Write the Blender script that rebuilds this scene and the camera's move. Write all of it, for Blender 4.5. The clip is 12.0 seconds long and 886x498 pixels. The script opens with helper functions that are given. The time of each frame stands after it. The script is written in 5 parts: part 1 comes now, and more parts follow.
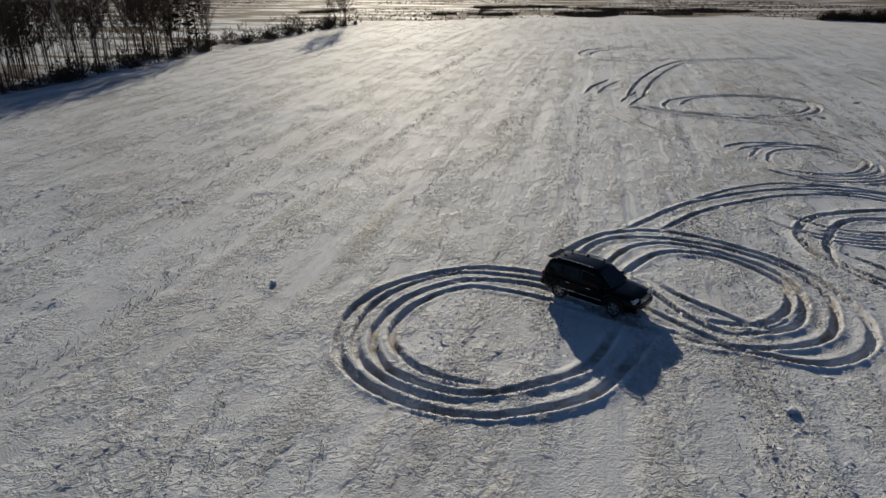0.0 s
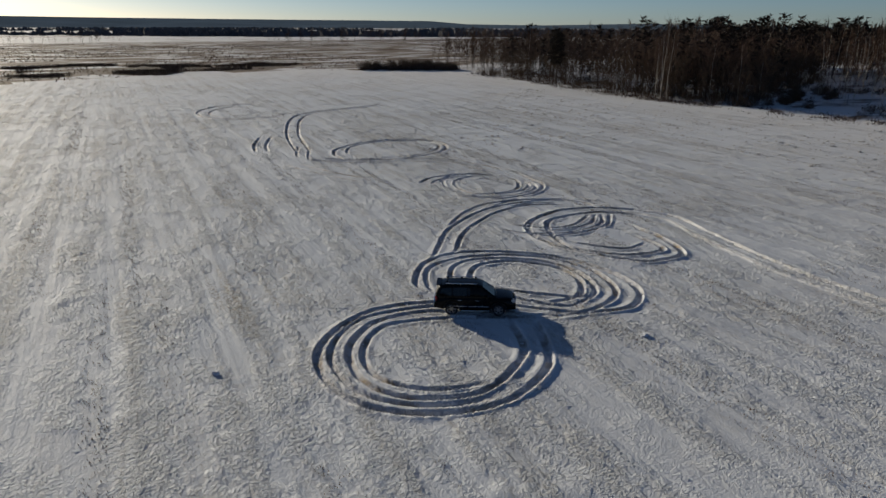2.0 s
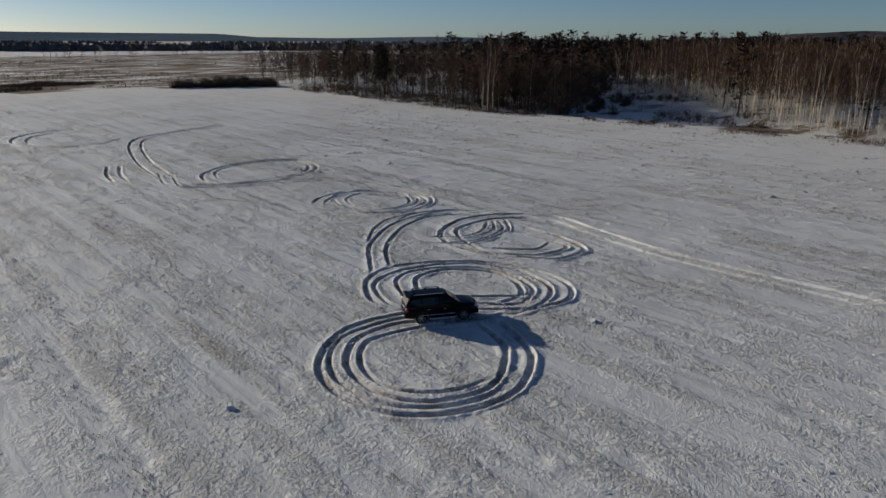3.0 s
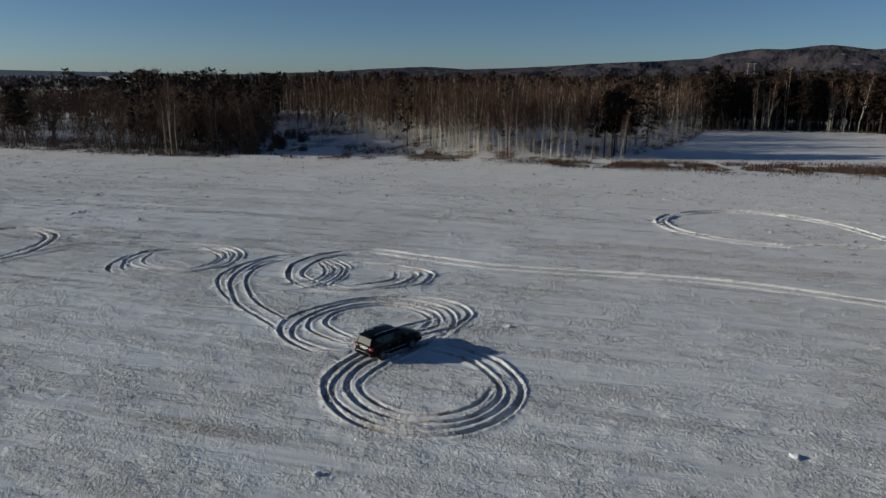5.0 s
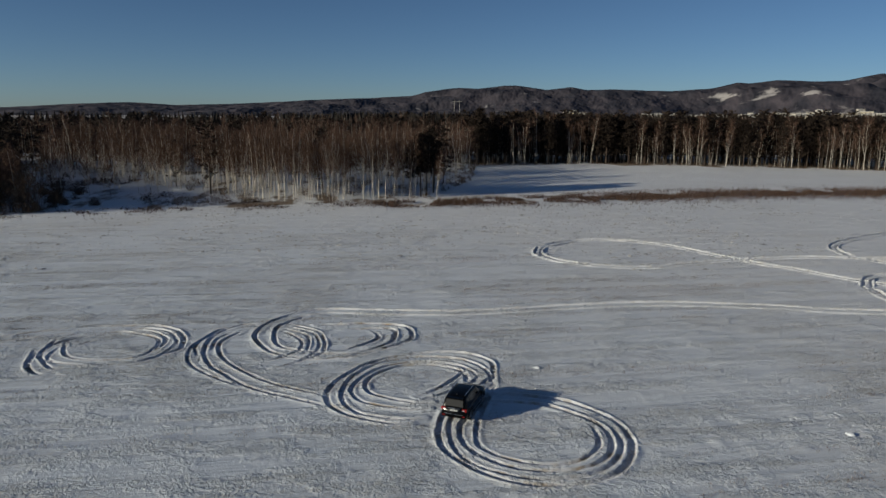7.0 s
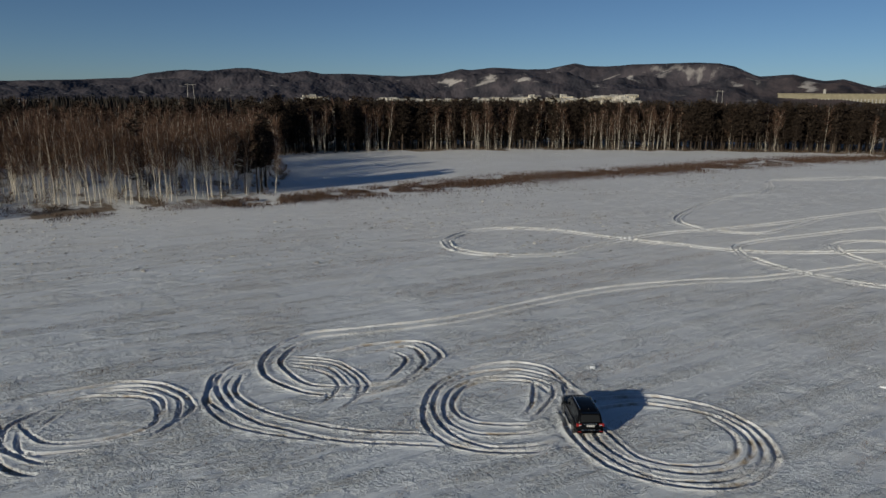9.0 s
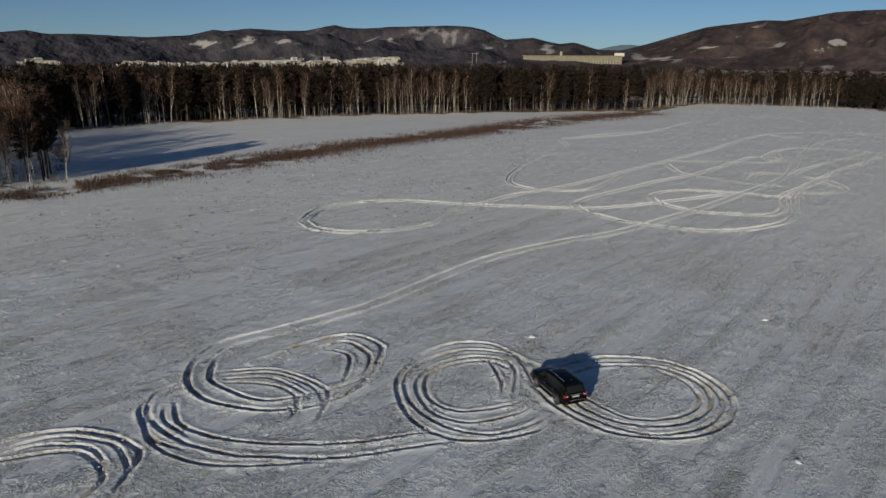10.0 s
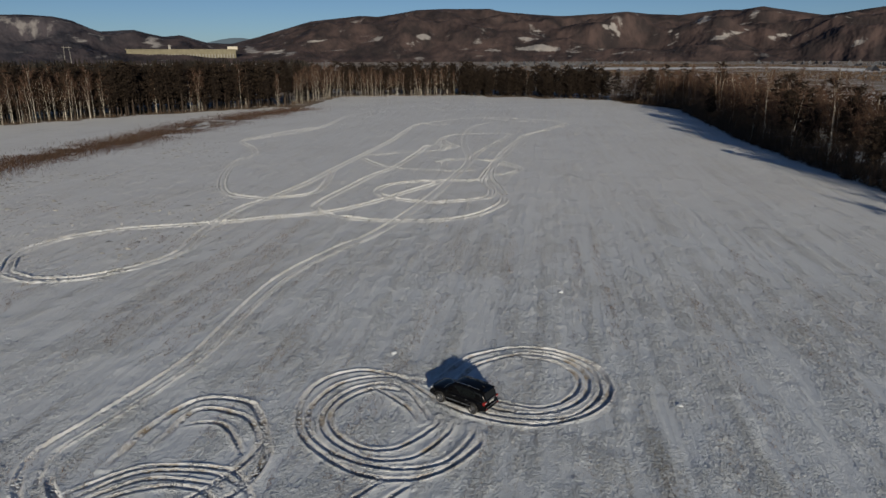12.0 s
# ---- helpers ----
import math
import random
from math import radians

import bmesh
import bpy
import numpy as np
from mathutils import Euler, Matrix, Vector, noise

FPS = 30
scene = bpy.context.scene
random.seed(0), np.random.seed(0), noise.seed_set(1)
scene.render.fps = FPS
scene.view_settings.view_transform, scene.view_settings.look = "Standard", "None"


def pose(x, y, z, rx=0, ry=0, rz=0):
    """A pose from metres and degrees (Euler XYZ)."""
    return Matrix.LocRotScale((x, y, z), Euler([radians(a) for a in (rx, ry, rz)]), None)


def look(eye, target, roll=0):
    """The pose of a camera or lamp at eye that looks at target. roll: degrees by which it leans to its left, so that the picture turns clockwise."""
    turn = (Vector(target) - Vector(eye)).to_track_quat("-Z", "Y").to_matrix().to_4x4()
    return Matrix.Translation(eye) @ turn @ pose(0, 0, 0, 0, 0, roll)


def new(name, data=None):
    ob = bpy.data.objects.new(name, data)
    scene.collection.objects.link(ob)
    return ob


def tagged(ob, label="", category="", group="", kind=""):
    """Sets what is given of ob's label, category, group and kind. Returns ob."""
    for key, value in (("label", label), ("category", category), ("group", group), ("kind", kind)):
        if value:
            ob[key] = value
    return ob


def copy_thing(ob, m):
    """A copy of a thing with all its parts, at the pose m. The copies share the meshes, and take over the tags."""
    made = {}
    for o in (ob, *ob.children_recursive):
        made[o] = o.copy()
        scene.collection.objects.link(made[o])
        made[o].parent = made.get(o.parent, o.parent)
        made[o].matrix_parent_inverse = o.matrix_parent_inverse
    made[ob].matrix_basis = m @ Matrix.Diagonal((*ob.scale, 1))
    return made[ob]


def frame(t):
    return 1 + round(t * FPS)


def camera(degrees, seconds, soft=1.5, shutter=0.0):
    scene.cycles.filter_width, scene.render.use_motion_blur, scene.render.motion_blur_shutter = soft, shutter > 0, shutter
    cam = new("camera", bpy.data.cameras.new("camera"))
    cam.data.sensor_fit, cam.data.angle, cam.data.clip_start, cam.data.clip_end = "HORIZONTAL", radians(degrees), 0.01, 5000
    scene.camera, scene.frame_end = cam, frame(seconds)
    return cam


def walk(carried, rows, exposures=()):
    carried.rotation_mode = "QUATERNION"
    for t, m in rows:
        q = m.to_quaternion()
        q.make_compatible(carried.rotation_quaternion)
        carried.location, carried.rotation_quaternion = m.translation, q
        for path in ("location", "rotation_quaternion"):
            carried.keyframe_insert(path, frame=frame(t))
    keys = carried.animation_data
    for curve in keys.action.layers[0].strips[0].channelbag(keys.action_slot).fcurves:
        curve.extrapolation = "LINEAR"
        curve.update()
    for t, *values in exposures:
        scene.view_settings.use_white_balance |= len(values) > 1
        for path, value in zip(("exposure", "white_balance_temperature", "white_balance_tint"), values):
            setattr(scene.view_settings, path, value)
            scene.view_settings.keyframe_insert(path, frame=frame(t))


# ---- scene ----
from mathutils import kdtree

cam = camera(66.9, 12.0)
METRES, EYE, TILT, LEAN, TURN = 119.8, 13.0, 0.0, 0.0, 0.0
ROWS = [
    (0.0, 0.0, 0.0, 0.0, -0.04, -22.38, 0.09),
    (0.5, -0.0307, -0.01, 0.0043, -9.62, -21.16, -0.02),
    (1.0, -0.0659, -0.0146, 0.0088, -19.7, -20.08, -0.1),
    (1.5, -0.1014, -0.0119, 0.0135, -29.25, -19.2, -0.13),
    (2.0, -0.1374, -0.002, 0.0179, -38.26, -18.49, -0.19),
    (2.5, -0.1706, 0.0134, 0.0217, -46.48, -17.97, -0.2),
    (3.0, -0.2029, 0.0353, 0.0259, -55.09, -17.46, -0.18),
    (5.0, -0.2857, 0.1751, 0.0379, -87.8, -14.64, -0.36),
    (5.5, -0.2918, 0.2183, 0.0416, -95.07, -13.56, -0.35),
    (6.0, -0.2896, 0.2653, 0.0459, -101.5, -12.67, -0.36),
    (6.5, -0.2799, 0.3102, 0.0495, -106.6, -12.03, -0.34),
    (8.5, -0.1751, 0.4693, 0.0577, -126.46, -11.83, -0.62),
    (9.0, -0.1342, 0.4983, 0.0601, -133.26, -12.73, -0.57),
    (9.5, -0.0869, 0.5251, 0.0635, -142.59, -14.27, -0.58),
    (10.0, -0.0413, 0.5445, 0.067, -152.93, -15.6, -0.29),
    (10.5, 0.0035, 0.5562, 0.0702, -163.67, -16.33, -0.1),
    (11.0, 0.0406, 0.559, 0.0728, -172.64, -16.6, 0.01),
    (11.5, 0.0711, 0.556, 0.0755, -179.91, -16.42, 0.07),
    (12.0, 0.09, 0.5516, 0.0777, -184.2, -16.12, 0.19),
]
walk(cam, [(t, pose(0, 0, EYE, TILT, LEAN, TURN) @ pose(METRES * x, METRES * y, METRES * z, 90 + pitch, roll, yaw)) for t, x, y, z, yaw, pitch, roll in ROWS], [(0.0, -0.03, 6800, 9), (1.5, -0.05, 6750, 9), (3.0, -0.01, 6680, 9), (5.0, 0.0, 6400, 6), (6.5, 0.0, 6400, 6), (9.0, -0.07, 6500, 6), (12.0, -0.1, 6650, 8)])

# ---- sky, sun ----
SUN_UP, SUN_AZ = 14.0, -3.5
world = bpy.data.worlds.new("winter_sky")
scene.world = world
world.use_nodes = True
wn = world.node_tree
wn.nodes.clear()
sky = wn.nodes.new("ShaderNodeTexSky")
sky.sky_type = "NISHITA"
sky.sun_disc = False
sky.sun_elevation, sky.sun_rotation = radians(SUN_UP), radians(SUN_AZ)
sky.air_density, sky.dust_density, sky.ozone_density = 0.58, 0.25, 3.4
bg = wn.nodes.new("ShaderNodeBackground")
bg.inputs["Strength"].default_value = 0.06
wout = wn.nodes.new("ShaderNodeOutputWorld")
wn.links.new(sky.outputs[0], bg.inputs[0])
wn.links.new(bg.outputs[0], wout.inputs[0])
sun = new("sun", bpy.data.lights.new("sun", "SUN"))
sun.data.energy, sun.data.angle, sun.data.color = 4.0, radians(0.53), (1.0, 0.905, 0.75)
a, e = radians(SUN_AZ), radians(SUN_UP)
sun.matrix_world = look(Vector((math.sin(a) * math.cos(e), math.cos(a) * math.cos(e), math.sin(e))) * 300, (0, 0, 0))

# ---- materials ----


class Mat:
    """A node material with a principled shader and short ways to add nodes."""

    def __init__(self, name, colour=(0.5, 0.5, 0.5), rough=0.7, metal=0.0, spec=0.5):
        self.m = bpy.data.materials.new(name)
        self.m.use_nodes = True
        self.t = self.m.node_tree
        self.b = self.t.nodes["Principled BSDF"]
        self.b.inputs["Base Color"].default_value = (*colour, 1)
        self.b.inputs["Roughness"].default_value = rough
        self.b.inputs["Metallic"].default_value = metal
        self.b.inputs["Specular IOR Level"].default_value = spec

    def n(self, kind, **values):
        node = self.t.nodes.new(kind)
        for key, v in values.items():
            node.inputs[key].default_value = v
        return node

    def to(self, a, b):
        self.t.links.new(a, b)

    def coords(self, scale=(1, 1, 1), turn=0.0, space="Object"):
        tc, mp = self.n("ShaderNodeTexCoord"), self.n("ShaderNodeMapping")
        mp.vector_type = "TEXTURE"
        mp.inputs["Scale"].default_value = tuple(1 / v for v in scale)
        mp.inputs["Rotation"].default_value = (0, 0, -turn)
        self.to(tc.outputs[space], mp.inputs[0])
        return mp.outputs[0]

    def noise(self, at, scale, detail=4.0, rough=0.55, warp=0.0):
        node = self.n("ShaderNodeTexNoise", Scale=scale, Detail=detail, Roughness=rough, Distortion=warp)
        self.to(at, node.inputs["Vector"])
        return node.outputs[0]

    def ramp(self, value, low, high, a=0.0, b=1.0):
        node = self.n("ShaderNodeMapRange")
        for k, v in enumerate((low, high, a, b)):
            node.inputs[1 + k].default_value = v
        self.to(value, node.inputs[0])
        return node.outputs[0]

    def math(self, op, a, b):
        node = self.t.nodes.new("ShaderNodeMath")
        node.operation = op
        for k, v in enumerate((a, b)):
            if isinstance(v, (int, float)):
                node.inputs[k].default_value = v
            else:
                self.to(v, node.inputs[k])
        return node.outputs[0]

    def mix(self, f, a, b):
        node = self.t.nodes.new("ShaderNodeMix")
        node.data_type = "RGBA"
        for k, v in ((0, f), (6, a), (7, b)):
            if isinstance(v, tuple):
                node.inputs[k].default_value = (*v, 1)
            elif isinstance(v, (int, float)):
                node.inputs[k].default_value = v
            else:
                self.to(v, node.inputs[k])
        return node.outputs[2]

    def attr(self, name):
        node = self.t.nodes.new("ShaderNodeAttribute")
        node.attribute_name = name
        return node.outputs["Fac"]

    def colour(self, c):
        self.to(c, self.b.inputs["Base Color"])
        return self

    def bump(self, h, strength=0.5, distance=0.05):
        node = self.n("ShaderNodeBump", Strength=strength, Distance=distance)
        self.to(h, node.inputs["Height"])
        self.to(node.outputs[0], self.b.inputs["Normal"])
        return self


ROW = radians(12.5)  # the field's rows lie this far clockwise of +y
SNOW, CRUST, STRAW, EARTH = (0.72, 0.765, 0.81), (0.595, 0.635, 0.675), (0.34, 0.28, 0.19), (0.12, 0.09, 0.065)


def snow_field():
    m = Mat("snow_field", rough=0.77, spec=0.4)
    rows = m.coords((0.8, 0.07, 1), ROW)
    drill = m.coords((0.55, 0.018, 1), ROW)
    near = m.coords((1, 0.6, 1), ROW)
    flat = m.coords()
    band = m.math("ADD", m.math("MULTIPLY", m.noise(rows, 1.0, 4, 0.6), 0.5), m.math("MULTIPLY", m.noise(drill, 1.0, 3, 0.6), 0.5))
    patch = m.noise(flat, 0.05, 4)
    span = m.n("ShaderNodeVectorMath")
    span.operation = "DISTANCE"
    span.inputs[1].default_value = (-15, 110, 0)
    m.to(flat, span.inputs[0])
    smooth = m.ramp(m.math("ADD", span.outputs["Value"], m.math("MULTIPLY", patch, 40)), 98, 172)
    fleck = m.noise(near, 3.2, 6, 0.68)
    # crusted snow, thin enough for the soil to dull it in bands along the rows
    c = m.mix(m.ramp(m.math("ADD", m.math("MULTIPLY", band, 0.5), m.math("MULTIPLY", patch, 0.5)), 0.38, 0.62), SNOW, CRUST)
    straw = m.math("MULTIPLY", m.ramp(m.math("ADD", m.math("MULTIPLY", band, 0.68), m.math("MULTIPLY", patch, 0.42)), 0.525, 0.65), m.ramp(fleck, 0.45, 0.58))
    c = m.mix(m.math("MULTIPLY", straw, 0.36), c, STRAW)
    # farther snow is coloured paler and warmer, standing in for low sunlight on it
    c = m.mix(m.math("MULTIPLY", smooth, 0.7), c, (0.83, 0.815, 0.795))
    fine = m.coords((1.5, 0.07, 1), ROW)
    line = m.math("MAXIMUM", m.ramp(m.noise(fine, 1.0, 2, 0.55), 0.52, 0.64), m.ramp(m.noise(drill, 1.0, 3, 0.6), 0.55, 0.66))
    here = m.ramp(m.math("ADD", m.noise(m.coords((0.2, 0.05, 1), ROW), 1.0, 3, 0.6), m.math("MULTIPLY", patch, 0.6)), 0.74, 0.97)
    speck = m.ramp(m.noise(m.coords((1, 0.5, 1), ROW), 6.0, 5, 0.72), 0.50, 0.57)
    stalk = m.math("MULTIPLY", m.math("MULTIPLY", line, here), m.math("ADD", 0.16, m.math("MULTIPLY", speck, 0.84)))
    c = m.mix(m.math("MULTIPLY", stalk, m.math("SUBTRACT", 0.7, m.math("MULTIPLY", smooth, 0.5))), c, (0.17, 0.14, 0.095))
    # fresh snow thrown up by the wheels, and what they have bared
    fresh = m.attr("thrown")
    c = m.mix(fresh, c, m.mix(m.ramp(m.noise(flat, 1.3, 4), 0.45, 0.75), (0.90, 0.91, 0.92), (0.82, 0.79, 0.72)))
    rut = m.attr("rut")
    c = m.mix(rut, c, m.mix(m.ramp(m.noise(flat, 0.6, 6, 0.6), 0.48, 0.66), (0.68, 0.69, 0.71), (0.34, 0.27, 0.19)))
    # scrub and dead grass round the field
    rough_ground = m.math("SUBTRACT", m.noise(m.coords((0.7, 1.9, 1), ROW), 0.045, 8, 0.68), 0.5)
    scrub = m.ramp(m.math("ADD", m.attr("scrub"), m.math("MULTIPLY", rough_ground, 4.2)), 0.42, 0.72)
    c = m.mix(m.math("MULTIPLY", scrub, 0.9), c, m.mix(m.noise(flat, 0.8, 4), EARTH, (0.24, 0.16, 0.09)))
    m.colour(c)
    m.to(m.ramp(scrub, 0, 1, 0.4, 0.03), m.b.inputs["Specular IOR Level"])
    where = m.math("ADD", m.math("MULTIPLY", m.noise(flat, 0.16, 4), 0.5), m.math("MULTIPLY", m.noise(drill, 1.0, 2, 0.5), 0.5))
    lie = m.coords((0.8, 1.15, 1), radians(-15))
    plates = m.math("ADD", m.ramp(m.noise(lie, 2.0, 4, 0.6, 1.2), 0.47, 0.53), m.math("MULTIPLY", m.ramp(m.noise(lie, 4.6, 3, 0.6, 0.8), 0.47, 0.54), 0.7))
    broken = m.math("MULTIPLY", m.ramp(m.noise(m.coords((0.5, 0.2, 1), ROW), 1.0, 4, 0.62), 0.43, 0.56, 0.18, 1.6), m.ramp(where, 0.43, 0.53, 0.2, 1.0))
    crackle = m.math("MULTIPLY", m.math("ADD", m.math("MULTIPLY", plates, 0.34), m.math("MULTIPLY", m.noise(near, 6.0, 4, 0.62), 0.45)), broken)
    grain = m.math("MULTIPLY", m.noise(flat, 15.0, 2, 0.5), 0.16)
    ridges = m.math("ADD", m.math("MULTIPLY", m.noise(drill, 1.0, 1.5, 0.5), 0.7), m.math("ADD", m.math("MULTIPLY", m.noise(m.coords((1.3, 0.22, 1), ROW), 1.0, 3, 0.55), 0.45), m.math("MULTIPLY", m.noise(fine, 1.0, 2, 0.5), 0.6)))
    ridges = m.math("MULTIPLY", ridges, m.math("SUBTRACT", 1.05, m.math("MULTIPLY", smooth, 0.9)))
    h = m.math("ADD", m.math("ADD", ridges, grain), m.math("MULTIPLY", crackle, m.math("SUBTRACT", 1.0, m.math("MULTIPLY", smooth, 0.5))))
    m.bump(h, 1.0, 0.15)
    return m.m


def plain(name, colour, rough=0.7, metal=0.0, vary=0.25, scale=6.0, spec=0.5):
    """A colour that varies by grain, with slight relief."""
    m = Mat(name, colour, rough, metal, spec)
    v = m.noise(m.coords(), scale, 5)
    low = tuple(c * (1 - vary) for c in colour)
    high = tuple(min(1.0, c * (1 + vary)) for c in colour)
    m.colour(m.mix(m.ramp(v, 0.3, 0.7), low, high))
    m.bump(v, 0.15, 0.01)
    return m.m


def tree_mat(name, a, b, rough=0.85):
    """Varies from tree to tree and along each."""
    m = Mat(name, a, rough, spec=0.2)
    info = m.t.nodes.new("ShaderNodeObjectInfo")
    geo = m.t.nodes.new("ShaderNodeNewGeometry")
    f = m.math("ADD", m.math("MULTIPLY", m.noise(m.coords(), 0.9, 3), 0.6), m.math("MULTIPLY", m.math("FRACT", m.math("ADD", info.outputs["Random"], geo.outputs["Random Per Island"]), 0), 0.5))
    m.colour(m.mix(m.ramp(f, 0.3, 0.85), a, b))
    return m.m


def birch_bark():
    m = Mat("birch_bark", rough=0.8, spec=0.2)
    at = m.coords((3, 3, 1.1))
    dark = m.ramp(m.noise(at, 2.2, 4), 0.55, 0.66)
    m.colour(m.mix(dark, (0.60, 0.55, 0.47), (0.09, 0.073, 0.06)))
    return m.m


M_GROUND = snow_field()
M_BIRCH = birch_bark()
M_TWIG = tree_mat("birch_twigs", (0.066, 0.039, 0.028), (0.138, 0.082, 0.055))
M_BARK = tree_mat("dark_bark", (0.035, 0.028, 0.023), (0.085, 0.062, 0.048))
M_PINE = tree_mat("pine_needles", (0.014, 0.0095, 0.007), (0.032, 0.022, 0.015))
M_SHRUB = tree_mat("shrub_twigs", (0.065, 0.043, 0.030), (0.14, 0.095, 0.062))
M_DITCH = tree_mat("ditch_grass", (0.042, 0.025, 0.018), (0.125, 0.079, 0.056))
M_GRASS = tree_mat("dead_grass", (0.10, 0.06, 0.036), (0.22, 0.145, 0.09))
M_DARKWOOD = tree_mat("dark_pine_wood", (0.012, 0.011, 0.010), (0.028, 0.023, 0.018))
# bare wood with distance haze mixed into its colour as blue-grey
M_HAZEWOOD = tree_mat("haze_tinted_wood", (0.07, 0.075, 0.088), (0.11, 0.108, 0.115))
M_CLOD = plain("earthy_snow", (0.47, 0.455, 0.43), 0.85, vary=0.3, scale=2.0)
M_SNOW = plain("loose_snow", (0.72, 0.75, 0.79), 0.75, vary=0.05)


def hill_mat(name, west, east, snow):
    """Bare woods, redder to the west, darker and tinted haze-blue to the east, with snow on the open slopes."""
    m = Mat(name, rough=0.95, spec=0.1)
    lie = m.t.nodes.new("ShaderNodeAttribute")
    lie.attribute_name = "lie"
    at = lie.outputs["Vector"]
    split = m.n("ShaderNodeSeparateXYZ")
    m.to(m.coords(), split.inputs[0])
    side = m.ramp(split.outputs[0], 400, 1250)
    grain = m.ramp(m.noise(at, 0.011, 8, 0.62), 0.40, 0.62)
    wood = m.mix(side, m.mix(grain, *west), m.mix(grain, *east))
    open_slope = m.math("ADD", m.math("MULTIPLY", m.noise(at, 0.0062, 4, 0.5), 0.62), m.math("MULTIPLY", m.noise(at, 0.026, 5, 0.6), 0.38))
    far_east = m.math("ADD", m.ramp(split.outputs[0], 2650, 3100, 0.0, 0.2), m.ramp(split.outputs[0], 1700, 2200, 0.0, 0.055))
    bare = m.ramp(m.math("SUBTRACT", open_slope, m.math("ADD", far_east, m.ramp(side, 0, 1, 0.03, 0.0))), snow, snow + 0.06)
    flatter = m.t.nodes.new("ShaderNodeVectorMath")
    flatter.operation = "MULTIPLY"
    flatter.inputs[1].default_value = (0.3, 1.0, 1.0)
    m.to(at, flatter.inputs[0])
    ragged = m.math("ADD", m.math("MULTIPLY", m.attr("bare"), 0.42), m.math("MULTIPLY", m.noise(flatter.outputs[0], 0.03, 6, 0.65, 0.5), 1.5))
    bare = m.math("MAXIMUM", m.math("MULTIPLY", bare, 0.6), m.ramp(ragged, 0.95, 1.08))
    m.colour(m.mix(m.math("MULTIPLY", bare, 0.7), wood, (0.48, 0.45, 0.43)))
    m.bump(m.noise(at, 0.005, 4, 0.5), 1.0, 85.0)
    return m.m


# the second, eastern pair carries bluish-grey haze in its colour
M_HILL = hill_mat("wooded_hill", ((0.043, 0.035, 0.036), (0.104, 0.073, 0.068)), ((0.038, 0.038, 0.048), (0.082, 0.072, 0.082)), 0.585)
# the blue of the air's haze is put into the far hills' base colour
M_HAZEHILL = plain("haze_tinted_hill", (0.12, 0.165, 0.21), 1.0, vary=0.15, scale=0.004, spec=0.0)


# ---- building helpers ----


def mesh_of(name, verts, faces, mats=(), index=None):
    """A mesh from arrays: verts (n, 3), faces (m, k) with k 3 or 4."""
    verts, faces = np.asarray(verts, np.float32), np.asarray(faces, np.int32)
    me = bpy.data.meshes.new(name)
    me.vertices.add(len(verts))
    me.vertices.foreach_set("co", verts.ravel())
    k = faces.shape[1]
    me.loops.add(faces.size)
    me.loops.foreach_set("vertex_index", faces.ravel())
    me.polygons.add(len(faces))
    me.polygons.foreach_set("loop_start", np.arange(0, faces.size, k, dtype=np.int32))
    for m in mats:
        me.materials.append(m)
    if index is not None:
        me.polygons.foreach_set("material_index", np.asarray(index, np.int32))
    me.update(calc_edges=True)
    return me


def part(name, bm, material, parent, label="", smooth=False):
    """Links a bmesh or a mesh as one object under a thing or part."""
    me = bm
    if isinstance(bm, bmesh.types.BMesh):
        me = bpy.data.meshes.new(name)
        bmesh.ops.recalc_face_normals(bm, faces=bm.faces)
        bm.to_mesh(me)
        bm.free()
    if not me.materials:
        me.materials.append(material)
    if smooth:
        me.polygons.foreach_set("use_smooth", np.ones(len(me.polygons), bool))
    ob = new(name, me)
    ob.parent = parent
    return tagged(ob, label)


LATTICE = np.random.RandomState(5).rand(512, 512).astype(np.float32)


def vnoise(x, y, size, shift=0):
    """Smooth noise, 0 to 1, with lumps of that size in metres."""
    u, v = x / size + 37.7 * shift, y / size + 91.3 * shift
    i, j = np.floor(u).astype(int), np.floor(v).astype(int)
    f, g = u - i, v - j
    f, g = f * f * (3 - 2 * f), g * g * (3 - 2 * g)
    L = LATTICE
    at = lambda p, q: L[p % 512, q % 512]
    return (at(i, j) * (1 - f) + at(i + 1, j) * f) * (1 - g) + (at(i, j + 1) * (1 - f) + at(i + 1, j + 1) * f) * g


def fractal(x, y, size, octaves=4, shift=0, keep=0.5):
    total, weight = 0, 0
    for k in range(octaves):
        total, weight = total + keep**k * vnoise(x, y, size / 2**k, shift + k), weight + keep**k
    return total / weight


# ---- wheel tracks in the snow ----
TRACKS = []  # (points, width, depth, side to which the snow was thrown: 1 left, -1 right)


def spline(points, step=0.12):
    p = np.array(points, float)
    p = np.vstack([2 * p[0] - p[1], p, 2 * p[-1] - p[-2]])
    out = []
    for k in range(1, len(p) - 2):
        n = max(2, int(np.linalg.norm(p[k + 1] - p[k]) / step))
        t = np.linspace(0, 1, n, endpoint=False)[:, None]
        a, b, c, d = p[k - 1 : k + 3]
        out.append(0.5 * (2 * b + (c - a) * t + (2 * a - 5 * b + 4 * c - d) * t**2 + (3 * b - a - 3 * c + d) * t**3))
    return np.vstack(out)


def lane(points, width=1.0, pair=0.0, depth=1.0, berm=-1):
    """One rut along a curve, or two that lie pair metres apart."""
    q = spline(points)
    if not pair:
        TRACKS.append((q, width, depth, berm))
        return
    along = np.gradient(q, axis=0)
    side = np.stack([-along[:, 1], along[:, 0]], 1) / np.linalg.norm(along, axis=1)[:, None]
    for s in (-0.5, 0.5):
        TRACKS.append((q + s * pair * side, width, depth, 2 * s))


